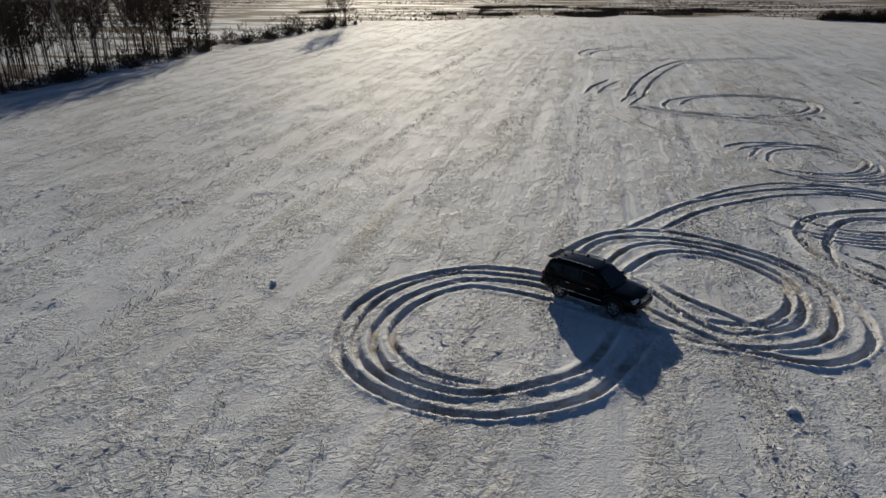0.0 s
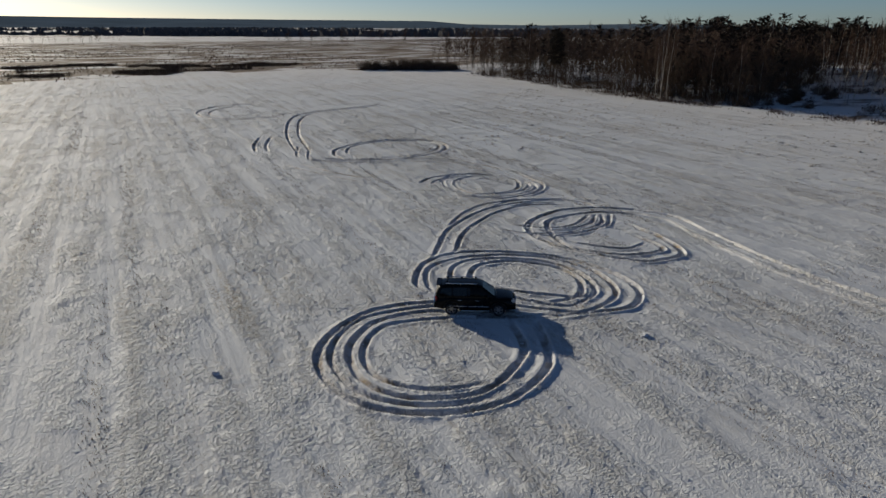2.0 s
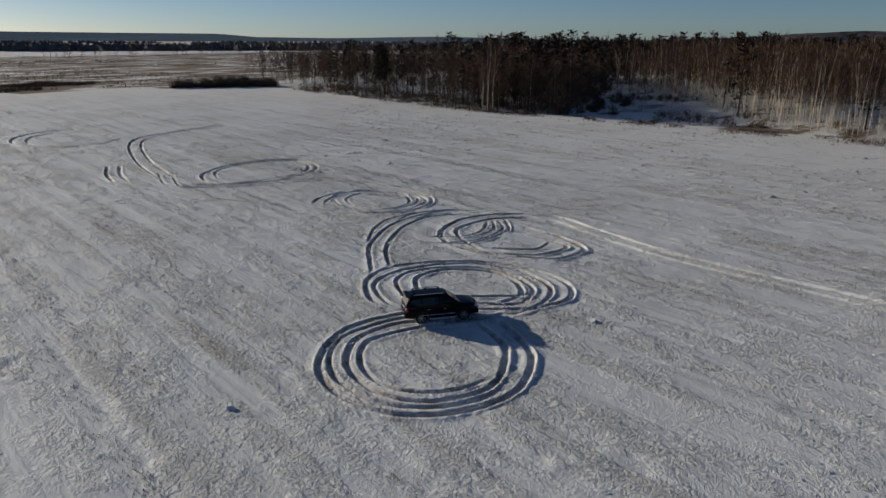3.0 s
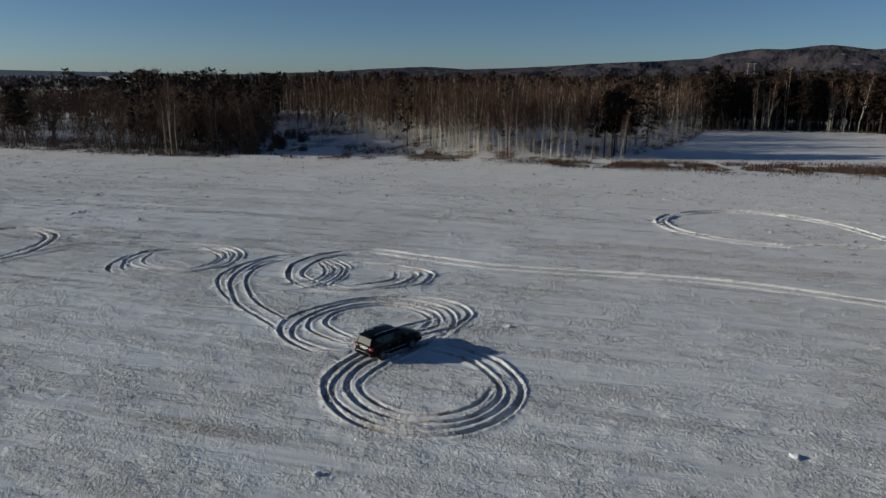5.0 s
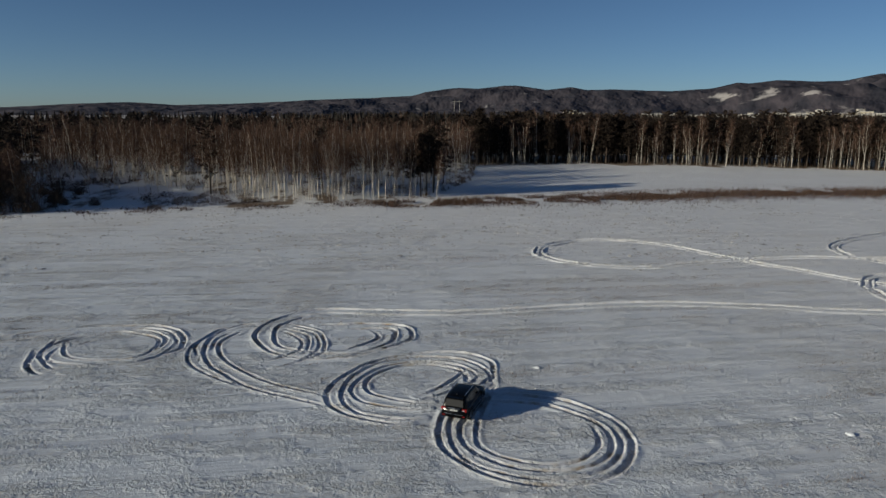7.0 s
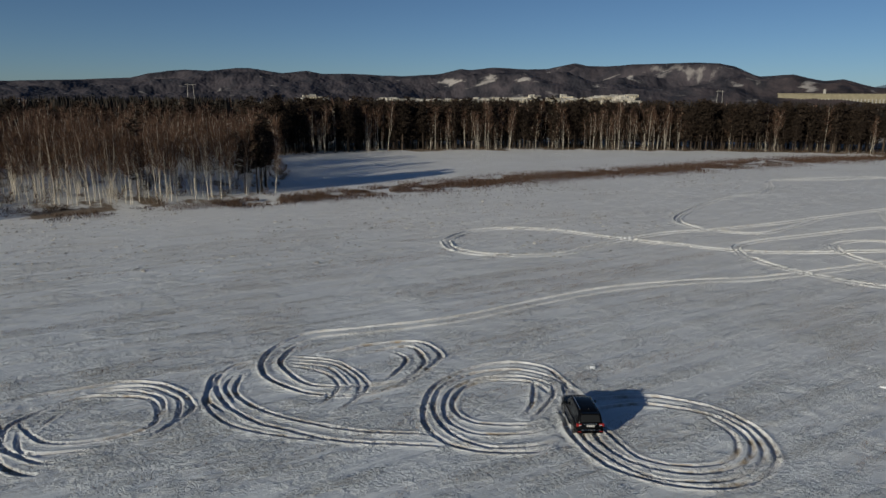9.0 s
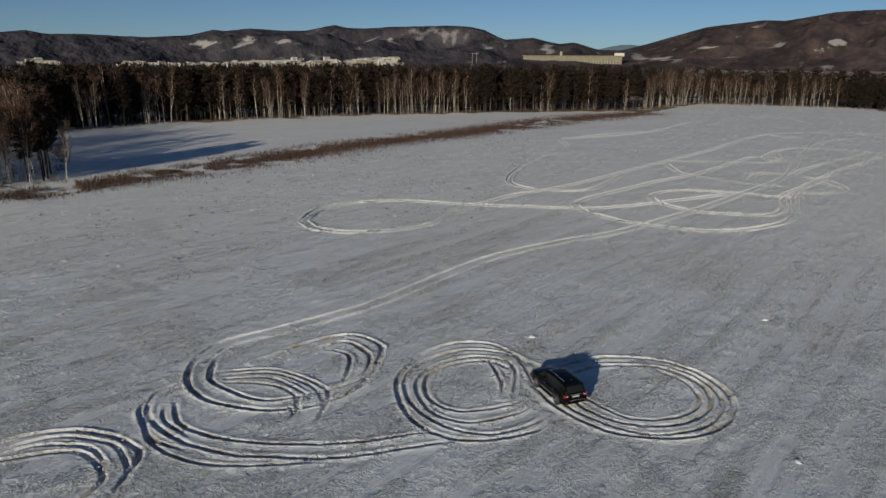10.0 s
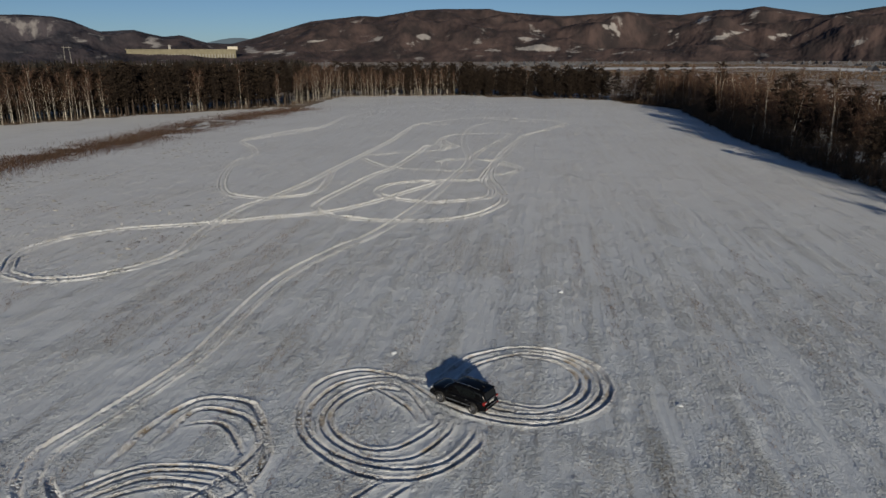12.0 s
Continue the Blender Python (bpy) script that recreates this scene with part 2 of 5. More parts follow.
def ring(cx, cy, a, b, turn, start, end, width=1.0):
    """A rut along an ellipse's arc, angles in degrees."""
    n = int(abs(radians(end - start)) * max(a, b) / 0.12)
    th = np.radians(np.linspace(start, end, n))
    u, v, r = a * np.cos(th), b * np.sin(th), radians(turn)
    TRACKS.append((np.stack([cx + u * math.cos(r) - v * math.sin(r), cy + u * math.sin(r) + v * math.cos(r)], 1), width, 1.0, -1 if end > start else 1))


# the ring before the car
lane([(8.2, 23.0), (6.1, 20.0), (4.6, 18.6), (1.3, 17.7), (-1.6, 18.6), (-3.7, 21.0), (-4.0, 23.9), (-3.0, 26.6), (-0.8, 28.4), (2.2, 29.2), (5.7, 27.9), (8.7, 25.3)], 1.12, berm=1)
lane([(1.3, 18.1), (-1.4, 19.2), (-3.2, 21.6), (-3.2, 24.6), (-1.9, 27.0), (0.8, 28.6), (4.6, 27.8), (7.7, 25.5), (8.7, 24.8)], 0.95, berm=1)
lane([(7.2, 24.1), (5.6, 21.2), (4.1, 19.9), (0.9, 18.9), (-1.8, 20.3), (-2.7, 22.9), (-1.6, 26.0), (1.1, 27.8), (4.1, 27.3), (6.2, 25.3), (8.4, 23.3), (9.8, 22.8)], 1.05, berm=1)
lane([(1.8, 19.2), (-0.8, 20.4), (-2.0, 22.8), (-1.1, 25.5), (1.4, 27.1), (4.5, 25.9), (6.2, 24.8), (9.0, 22.6), (10.4, 22.0)], 0.95, berm=1)
# the ring beside it, driven over and over
lane([(8.5, 23.0), (11.1, 21.7), (13.6, 20.7), (15.9, 21.7), (17.2, 24.2), (17.2, 27.8), (16.1, 30.5), (13.6, 33.2), (11.1, 34.2), (8.6, 33.6), (6.3, 31.3), (6.0, 29.8)], 1.1, berm=-1)
lane([(9.3, 23.0), (11.5, 21.8), (14.7, 22.5), (16.5, 25.4), (16.4, 28.8), (14.4, 31.6), (11.4, 33.1), (8.5, 32.8), (6.6, 30.4), (6.2, 28.8)], 1.0, berm=-1)
lane([(10.3, 24.1), (12.6, 23.6), (14.7, 25.4), (15.2, 27.9), (13.6, 30.6), (11.1, 31.1), (8.8, 29.0), (8.2, 27.6)], 1.05, berm=-1)
lane([(11.1, 22.7), (14.0, 23.5), (15.7, 26.5), (15.2, 29.5), (12.7, 32.0), (10.1, 32.1), (8.0, 29.8), (7.5, 28.0)], 0.95, berm=-1)
lane([(12.7, 23.1), (10.3, 26.3), (9.5, 28.4)], 0.9, berm=-1)
lane([(11.5, 22.4), (10.1, 24.2), (9.2, 26.8), (8.8, 28.4)], 0.95, berm=-1)
lane([(11.1, 21.7), (9.7, 23.4), (8.4, 25.3), (7.4, 26.7)], 0.9, berm=-1, depth=0.8)
# the double ring beyond it
lane([(32.0, 32.0), (31.2, 33.9), (29.7, 35.8), (27.9, 36.9), (25.6, 37.4), (21.9, 36.6), (19.6, 34.6), (18.7, 32.1), (18.8, 29.9), (20.1, 26.1), (21.4, 24.6), (24.4, 24.3), (26.4, 27.5), (26.9, 29.4), (27.5, 31.8)], 1.3, berm=-1)
lane([(30.4, 32.2), (29.2, 34.1), (27.6, 35.4), (23.8, 35.9), (22.0, 35.0), (19.9, 32.2), (19.3, 30.0), (19.9, 28.0), (21.2, 26.4), (24.1, 25.7), (25.4, 29.7)], 1.2, berm=-1)
lane([(24.6, 27.4), (22.1, 27.5), (20.3, 30.4), (20.4, 31.7)], 1.0, berm=-1)
lane([(28.7, 34.1), (25.9, 32.1), (23.7, 31.9), (21.6, 32.2), (19.7, 33.2), (18.1, 36.9)], 0.9, berm=1)
lane([(28.1, 34.5), (25.4, 32.5), (21.6, 32.7), (19.1, 34.5), (18.3, 36.6)], 0.85, berm=1)
lane([(27.7, 34.8), (24.7, 33.1), (21.1, 33.8), (20.1, 34.6)], 0.85, berm=1)
lane([(27.3, 35.1), (23.9, 33.8), (21.2, 34.6), (19.6, 37.4)], 0.9, berm=1)
# the lane between them
lane([(10.1, 34.4), (12.5, 36.7), (14.9, 38.8), (17.6, 40.2), (20.7, 41.4), (24.4, 41.6), (27.9, 40.5), (29.6, 38.8)], 1.05, berm=1)
lane([(22.8, 42.2), (25.6, 42.2), (28.7, 40.5), (29.7, 39.1)], 0.9, berm=1)
lane([(11.8, 34.1), (14.7, 36.9), (18.0, 38.9), (21.7, 40.3), (25.4, 40.3), (28.2, 38.2)], 1.05, berm=1)
lane([(23.6, 41.1), (26.5, 40.5), (28.1, 39.0)], 0.9, berm=1)
lane([(15.5, 39.5), (18.6, 41.6), (21.5, 42.8), (24.1, 42.8), (26.5, 41.9), (29.7, 38.7), (29.6, 36.1)], 0.9, berm=1, depth=0.8)
# the ring to the north of that
lane([(34.1, 50.9), (33.0, 47.6), (32.5, 45.7), (30.8, 44.0), (28.6, 43.2), (26.3, 43.2), (24.6, 43.9), (22.7, 47.5)], 1.1, berm=1)
lane([(32.2, 47.8), (31.6, 45.9), (30.4, 44.5), (28.6, 43.9), (26.4, 43.8), (23.8, 45.2), (23.0, 46.4)], 0.95, berm=1)
lane([(31.9, 47.8), (31.0, 46.0), (29.5, 45.0), (27.7, 44.5), (24.8, 45.5)], 0.9, berm=1)
lane([(31.6, 49.8), (31.3, 47.9), (28.9, 45.5), (26.7, 45.2), (24.4, 46.4), (24.5, 49.2), (26.3, 51.8), (29.4, 52.4), (30.6, 52.1)], 1.0, berm=1)
lane([(31.4, 50.2), (30.0, 53.1), (26.8, 53.8), (24.3, 51.9)], 1.1, berm=-1)
lane([(31.4, 53.2), (27.9, 53.9), (26.0, 53.5), (24.2, 52.8), (23.2, 51.7)], 1.0, berm=-1)
lane([(28.9, 54.4), (25.3, 54.4), (23.6, 53.8), (22.6, 52.9)], 1.2, berm=-1)
lane([(30.1, 50.0), (28.2, 52.2)], 0.9, berm=1)
lane([(29.2, 52.7), (26.0, 53.1), (23.9, 50.6), (23.3, 49.5)], 0.9, berm=-1)
lane([(20.1, 71.4), (22.5, 68.0), (25.6, 65.7), (29.0, 63.7), (32.1, 61.1), (33.0, 57.2), (33.5, 52.2)], 0.9, 1.5)
lane([(19.3, 71.5), (21.4, 69.2), (26.0, 66.0), (29.2, 64.8), (33.3, 65.2), (36.8, 66.8), (39.3, 70.3), (39.5, 73.8), (37.7, 76.3), (34.7, 77.5), (31.0, 77.5), (27.9, 76.4), (25.4, 74.9), (23.5, 71.6), (23.3, 68.6)], 1.25, berm=-1)
lane([(21.0, 71.8), (22.9, 69.2), (26.0, 67.0), (29.5, 66.1), (32.6, 66.0), (35.9, 67.4), (38.5, 70.6), (38.9, 73.8), (36.3, 75.9), (33.1, 76.7), (29.5, 76.2), (27.0, 74.5), (25.2, 71.5)], 1.15, berm=-1)
lane([(23.1, 80.5), (20.5, 75.8), (19.3, 73.1)], 1.1, berm=-1)
lane([(24.1, 79.1), (21.4, 74.5), (19.8, 71.3)], 1.1, berm=-1)
lane([(59.0, 113.9), (51.8, 112.0), (45.8, 111.2), (39.1, 109.2), (33.9, 103.2), (27.8, 91.8), (24.3, 83.6), (21.8, 76.6)], 1.3, 1.7)
lane([(22.8, 90.0), (19.4, 84.2), (17.4, 79.2)], 1.3, 1.5)
lane([(17.0, 70.1), (17.2, 66.6), (18.0, 62.0), (19.2, 57.4)], 0.8, 1.4)
ring(32.27, 120.0, 8.26, 11.11, -25, 80, 335, 1.6)
ring(32.2, 119.0, 6.5, 9.0, -25, 110, 300, 1.3)
# the way in, and the loops to the south
lane([(31.1, 33.5), (31.6, 30.0), (29.9, 26.2), (28.0, 21.8), (26.2, 16.5), (24.6, 6.5), (22.5, -2.5), (17.8, -12.3), (14.2, -17.8), (10.8, -25.5), (5.2, -41.3), (-0.1, -59.2), (-5.6, -80.0), (-7.2, -103.6), (-9.8, -128.4), (-15.4, -151.8), (-25.5, -170.1)], 0.95, 1.15, 1.9)
lane([(53.0, -6.0), (55.3, -13.0), (53.7, -19.2), (48.4, -23.6), (41.7, -25.5), (34.5, -27.1), (29.4, -29.1), (24.0, -30.7), (19.2, -33.3), (14.3, -38.5), (8.8, -46.3), (2.4, -55.3)], 1.0, 0.85, 2.8)
lane([(53.0, -6.0), (48.5, -3.1), (43.6, -3.6), (39.1, -7.2), (36.4, -12.6), (36.5, -19.1), (35.9, -26.6), (34.1, -36.6), (31.0, -43.6), (27.0, -55.8), (23.2, -71.3), (18.3, -91.0), (11.8, -117.2), (4.6, -153.9), (-1.7, -168.6)], 1.0, 0.85, 2.8)
lane([(-1.7, -168.6), (-21.3, -183.9), (-42.1, -172.6), (-47.1, -157.7), (-39.5, -144.0), (-27.2, -126.6), (-22.4, -113.8), (-15.1, -92.5), (-8.3, -68.3), (-5.2, -56.9)], 1.0, 0.85, 2.8)
lane([(31.8, -42.7), (38.0, -46.5), (41.5, -54.4), (44.4, -69.8), (45.4, -84.9), (43.4, -93.4), (46.2, -106.7), (51.8, -121.3), (46.9, -137.2), (35.8, -157.3)], 1.0, 0.85, 2.8)
lane([(31.8, -42.7), (24.9, -46.3), (23.4, -55.5), (23.1, -69.8)], 1.0, 0.85, 2.8)
lane([(19.7, -29.3), (22.9, -34.4), (22.3, -40.6), (18.7, -52.3), (15.0, -63.7), (10.5, -73.7), (5.0, -94.5), (1.7, -106.7), (-4.9, -107.2)], 1.0, 0.85, 2.8)
lane([(19.7, -29.3), (14.0, -26.4), (8.4, -25.5), (2.8, -26.1), (-1.6, -29.2), (-5.5, -35.1), (-7.0, -40.2)], 1.0, 0.85, 2.8)
lane([(-8.5, -57.8), (-4.0, -55.9), (2.3, -56.4), (8.6, -55.3), (12.7, -51.8), (13.7, -45.8), (10.7, -40.8), (5.4, -37.8), (-0.1, -38.6), (-4.0, -40.4), (-5.7, -46.0), (-5.7, -54.6), (-8.9, -68.3), (-11.8, -79.4)], 1.0, 0.85, 2.8)
lane([(18.1, -86.5), (12.9, -73.9), (6.0, -69.6), (-0.7, -66.9), (-6.4, -67.1)], 1.0, 0.85, 2.8)
lane([(-5.5, -60.0), (-11.4, -62.6), (-14.9, -69.1), (-12.6, -76.9), (-5.9, -82.5), (-0.6, -79.7), (0.5, -72.8)], 1.0, 0.85, 2.8)
lane([(-4.1, -106.2), (-2.9, -119.6), (-6.1, -128.8), (-14.7, -132.3), (-22.8, -130.0), (-16.7, -111.9), (-10.0, -95.0), (-5.6, -80.0)], 1.0, 0.85, 2.8)
lane([(18.3, -90.1), (7.7, -94.7), (-2.1, -98.8), (-5.6, -106.0)], 1.0, 0.85, 2.8)
lane([(14.6, -235.1), (-2.0, -246.8), (-11.1, -213.7)], 1.0, 0.85, 2.4)
lane([(-30.3, -217.3), (-43.1, -228.3), (-55.4, -233.5)], 1.0, 0.85, 2.4)
lane([(-21.3, -183.9), (-29.8, -171.8), (-39.4, -164.5)], 1.0, 0.85, 2.4)
lane([(52.6, -121.3), (35.2, -151.9), (27.3, -199.1), (12.2, -234.8)], 1.0, 0.85, 2.4)
lane([(1.7, -78.3), (-2.1, -82.8), (-8.2, -80.6), (-11.2, -75.5), (-13.9, -69.2)], 1.0, 0.85, 2.4)
lane([(2.2, -169.0), (-3.0, -158.6), (-8.9, -161.8)], 1.0, 0.85, 2.4)
lane([(-3.3, -124.9), (-0.7, -109.9), (-2.3, -101.9), (-5.9, -109.4)], 1.0, 0.85, 2.4)
lane([(-7.4, -42.4), (-7.3, -50.0), (-7.6, -60.4), (-10.6, -75.5), (-16.8, -94.3), (-25.1, -120.0), (-34.6, -138.0), (-48.5, -161.5)], 1.0, 0.85, 2.4)


# ---- ground ----
def steps(spans, reach):
    """Grid lines: even steps within spans (start, end, step), growing steps out to the reach."""
    line = [spans[0][0]]
    for start, end, step in spans:
        n = round((end - start) / step)
        line += list(start + (end - start) * np.arange(1, n + 1) / n)
    for sign, d in ((-1, spans[0][2]), (1, spans[-1][2])):
        more, at, d = [], line[0] if sign < 0 else line[-1], d
        while abs(at) < reach:
            d = min(d * 1.16, 260)
            at += sign * d
            more.append(at)
        line = more[::-1] + line if sign < 0 else line + more
    return np.array(line)


GX = steps([(-56, -12, 0.55), (-12, 36, 0.255), (36, 62, 0.42)], 4900)
GY = steps([(-190, -60, 0.68), (-60, 12, 0.42), (12, 58, 0.255), (58, 135, 0.48)], 4900)


def inside(x, y, poly):
    """Whether points lie in a polygon."""
    hit = np.zeros(x.shape, bool)
    for (x0, y0), (x1, y1) in zip(poly, poly[1:] + poly[:1]):
        cross = (y0 > y) != (y1 > y)
        hit ^= cross & (x < (x1 - x0) * (y - y0) / ((y1 - y0) or 1e-9) + x0)
    return hit


FIELD = [(-22, 197), (0, 208), (60, 226), (118, 205), (134, 172), (112, 85), (109, 30), (104, 2), (99, -40), (92, -96), (78, -150), (52, -235), (40, -318), (-30, -322), (-94, -275), (-108, -211), (-75, -69), (-50, 81)]
MEADOW = [(106, 2), (118, -12), (150, -38), (190, -58), (188, -102), (155, -156), (105, -212), (60, -246), (56, -238), (81, -150), (95, -96), (102, -40)]
PATCHES = [(-10, 232, 15, 17), (14, 262, 10, 24), (20, 238, 9, 14), (46, 236, 20, 16), (62, 262, 16, 26), (72, 236, 12, 8), (36, 290, 24, 14), (100, 262, 22, 16), (-40, 262, 14, 18)]
SOUTH_EDGE = [(192, -57), (188, -102), (155, -157), (105, -212), (60, -249), (41, -318), (-30, -325), (-96, -278), (-108, -211), (-75, -69)]
DITCH = [(103, 2), (99, -40), (95.5, -74), (92, -96), (85.5, -118), (79, -150), (71, -190), (52, -236)]
SNOW_STRIP = [(-300, -1130), (-430, -1085), (-620, -1100), (-660, -1000), (-690, -880), (-760, -760)]
VERGE = [(104, 2), (107, 18), (109, 36), (111, 62), (110, 84), (122, 128), (134, 175)]


def near_line(x, y, line):
    d = np.full(x.shape, 1e9)
    for (x0, y0), (x1, y1) in zip(line, line[1:]):
        dx, dy = x1 - x0, y1 - y0
        t = np.clip(((x - x0) * dx + (y - y0) * dy) / (dx * dx + dy * dy), 0, 1)
        d = np.minimum(d, np.hypot(x - x0 - t * dx, y - y0 - t * dy))
    return d


def relief(X, Y, fade):
    """Drifts, wind ripples and frozen clods of the untouched snow."""
    c, s = math.cos(ROW), math.sin(ROW)
    along, across = X * s + Y * c, X * c - Y * s
    z = fade * 0.07 * (fractal(across, along * 0.2, 1.9, 2, 7) - 0.5) + fade * 0.13 * (fractal(across, along * 0.05, 1.5, 2, 9) - 0.5)
    z += fade * 0.16 * np.clip(fractal(across, along * 0.6, 1.1, 3, 11, 0.6) - 0.53, 0, 1)
    clods = vnoise(across, along, 0.75, 21) * np.clip((vnoise(X, Y, 9, 22) - 0.35) * 2, 0, 1)
    return z + fade * 0.30 * np.clip(clods - 0.66, 0, 1)


def ground_level(x, y):
    """The untouched snow's height at points near the car's rings."""
    return relief(x, y, 1.0) + 0.25 * (fractal(x, y, 60, 2, 3) - 0.5)


def rut_distance(X, Y):
    """Distance to the nearest rut's middle, in its widths, its width and depth, and 1 on the side of its berm."""
    tree = kdtree.KDTree(sum(len(t[0]) for t in TRACKS))
    rows = []
    for points, width, depth, berm in TRACKS:
        way = np.gradient(points, axis=0)
        for k, (px, py) in enumerate(points):
            tree.insert((px, py, 0), len(rows))
            rows.append((width, depth * min(1.0, (k + 1) / 14, (len(points) - k) / 14), px, py, -berm * way[k, 1], berm * way[k, 0]))
    tree.balance()
    found = [tree.find((x, y, 0))[1:] for x, y in zip(X.tolist(), Y.tolist())]
    w = np.array([rows[i] for i, _ in found])
    side = (X - w[:, 2]) * w[:, 4] + (Y - w[:, 3]) * w[:, 5] > 0
    return np.array([d for _, d in found]) / w[:, 0], w[:, 0], w[:, 1], side


def build_ground():
    X, Y = np.meshgrid(GX, GY, indexing="ij")
    nx, ny = X.shape
    cell = np.maximum(np.gradient(GX)[:, None], np.gradient(GY)[None, :])
    Z = relief(X, Y, np.clip(1.6 - cell / 0.7, 0, 1)) + 0.25 * (fractal(X, Y, 60, 2, 3) - 0.5) * np.clip(1.5 - cell / 6, 0, 1)
    strip = near_line(X, Y, DITCH)
    Z -= 0.5 * np.clip(1 - strip / 2.4, 0, 1)
    # cells near a rut are cut into 3 x 3
    fine = np.zeros((nx - 1, ny - 1), bool)
    for points, width, _, _ in TRACKS:
        q = points[::2]
        for dx in (-0.32, 0, 0.32):
            for dy in (-0.32, 0, 0.32):
                i = np.searchsorted(GX, q[:, 0] + dx * width) - 1
                j = np.searchsorted(GY, q[:, 1] + dy * width) - 1
                fine[i, j] = True
    grown = fine.copy()
    grown[1:] |= fine[:-1]
    grown[:-1] |= fine[1:]
    fine = grown.copy()
    fine[:, 1:] |= grown[:, :-1]
    fine[:, :-1] |= grown[:, 1:]
    K = 3
    ci, cj = np.nonzero(fine)
    # fine lattice points are named by (row, column) in steps of a third of a cell
    a, b = np.meshgrid(np.arange(K + 1), np.arange(K + 1), indexing="ij")
    li = (ci[:, None] * K + a.ravel()[None]).ravel()
    lj = (cj[:, None] * K + b.ravel()[None]).ravel()
    NL = (ny - 1) * K + 1
    key, back = np.unique(li * NL + lj, return_inverse=True)
    ki, kj = key // NL, key % NL
    i0, j0 = np.minimum(ki // K, nx - 2), np.minimum(kj // K, ny - 2)
    u, v = (ki - i0 * K) / K, (kj - j0 * K) / K
    fx, fy = GX[i0] * (1 - u) + GX[i0 + 1] * u, GY[j0] * (1 - v) + GY[j0 + 1] * v
    fz = (Z[i0, j0] * (1 - u) + Z[i0 + 1, j0] * u) * (1 - v) + (Z[i0, j0 + 1] * (1 - u) + Z[i0 + 1, j0 + 1] * u) * v
    near, wide, depth, outer = rut_distance(fx, fy)
    heap = np.where(depth > 1.1, np.where(outer, 1.1, 0.1), np.where(outer, 0.75, 0.2))
    lump = 0.4 + 1.2 * fractal(fx, fy, 0.5, 3, 31)
    deep = 0.6 + 0.8 * vnoise(fx, fy, 2.5, 35)
    wob = near + 0.06 * (vnoise(fx, fy, 0.6, 37) - 0.5)
    floor = -0.12 * deep * (1 - np.clip((wob - 0.125) / 0.055, 0, 1))
    berm = 0.065 * lump * heap * np.clip((wob - 0.155) / 0.05, 0, 1) * np.clip((0.34 - wob) / 0.12, 0, 1)
    near_rut = np.clip((0.56 - near) / 0.2, 0, 1)
    floor = np.where(depth > 1.1, 0.35 * floor, floor)
    fz = fz * (1 - 0.6 * near_rut) + (floor + berm) * depth * np.minimum(wide, 1.3) + near_rut * 0.03 * (fractal(fx, fy, 0.25, 2, 39) - 0.5)
    rut = np.clip((0.22 - wob) / 0.06, 0, 1) * np.clip(depth, 0, 1) * np.where(depth > 1.1, 0.1, 1)
    thrown = np.clip((0.38 - near) / 0.08, 0, 1) * np.where(outer, 1, 0.25) * (1 - rut) * np.clip(depth, 0, 1)
    # how much scrub shows through the snow
    scrub = np.full(X.shape, 0.5, np.float32)
    field, meadow = inside(X, Y, FIELD), inside(X, Y, MEADOW)
    scrub = np.where((Y > 200) & (Y < 640), 0.72, scrub)
    scrub = np.where(Y < -330, 0.85, scrub)
    scrub[field] = -0.9
    scrub[meadow] = -0.6
    scrub = np.where(strip < 9, np.maximum(scrub, 0.68 - 0.14 * strip), scrub)
    for cx, cy, a, b in PATCHES:
        r = np.hypot((X - cx) / a, (Y - cy) / b) + 2.4 * (fractal(X, Y, 16, 4, 77, 0.6) - 0.5)
        scrub = np.where(~field, np.maximum(scrub, 1.7 - 1.2 * r), scrub)
    scrub = np.where((Y > 640) & (Y < 900), 0.2, scrub)
    scrub = np.where(near_line(X, Y, SNOW_STRIP) < 55, -0.9, scrub)
    wood = ((X > 113) & (Y > -60) & (Y < 220) & (X < 270)) & ~field & ~meadow
    scrub = np.where(wood, 0.26, scrub)
    pines = (near_line(X, Y, SOUTH_EDGE) < 110) & (Y < -56) & ~field & ~meadow
    scrub = np.where(pines, 0.85, scrub)
    # coarse faces, less the fine ones
    ii = np.arange(nx * ny).reshape(nx, ny)
    quads = np.stack([ii[:-1, :-1], ii[1:, :-1], ii[1:, 1:], ii[:-1, 1:]], -1)[~fine]
    n0 = nx * ny
    ids = back.reshape(len(ci), K + 1, K + 1) + n0
    small = np.stack([ids[:, :-1, :-1], ids[:, 1:, :-1], ids[:, 1:, 1:], ids[:, :-1, 1:]], -1).reshape(-1, 4)
    verts = np.vstack([np.stack([X, Y, Z], -1).reshape(-1, 3), np.column_stack([fx, fy, fz])])
    faces = np.vstack([quads, small])
    me = mesh_of("ground", verts, faces, [M_GROUND])
    me.polygons.foreach_set("use_smooth", np.ones(len(faces), bool))
    none = np.zeros(n0)
    for name, values in (("rut", np.r_[none, rut]), ("thrown", np.r_[none, thrown]), ("scrub", np.r_[scrub.ravel(), np.full(len(fx), -0.9)])):
        me.attributes.new(name, "FLOAT", "POINT").data.foreach_set("value", np.asarray(values, np.float32))
    return tagged(new("ground", me), "snow-covered stubble field rutted by looping tyre tracks", "ground", kind="structure")


ground = build_ground()


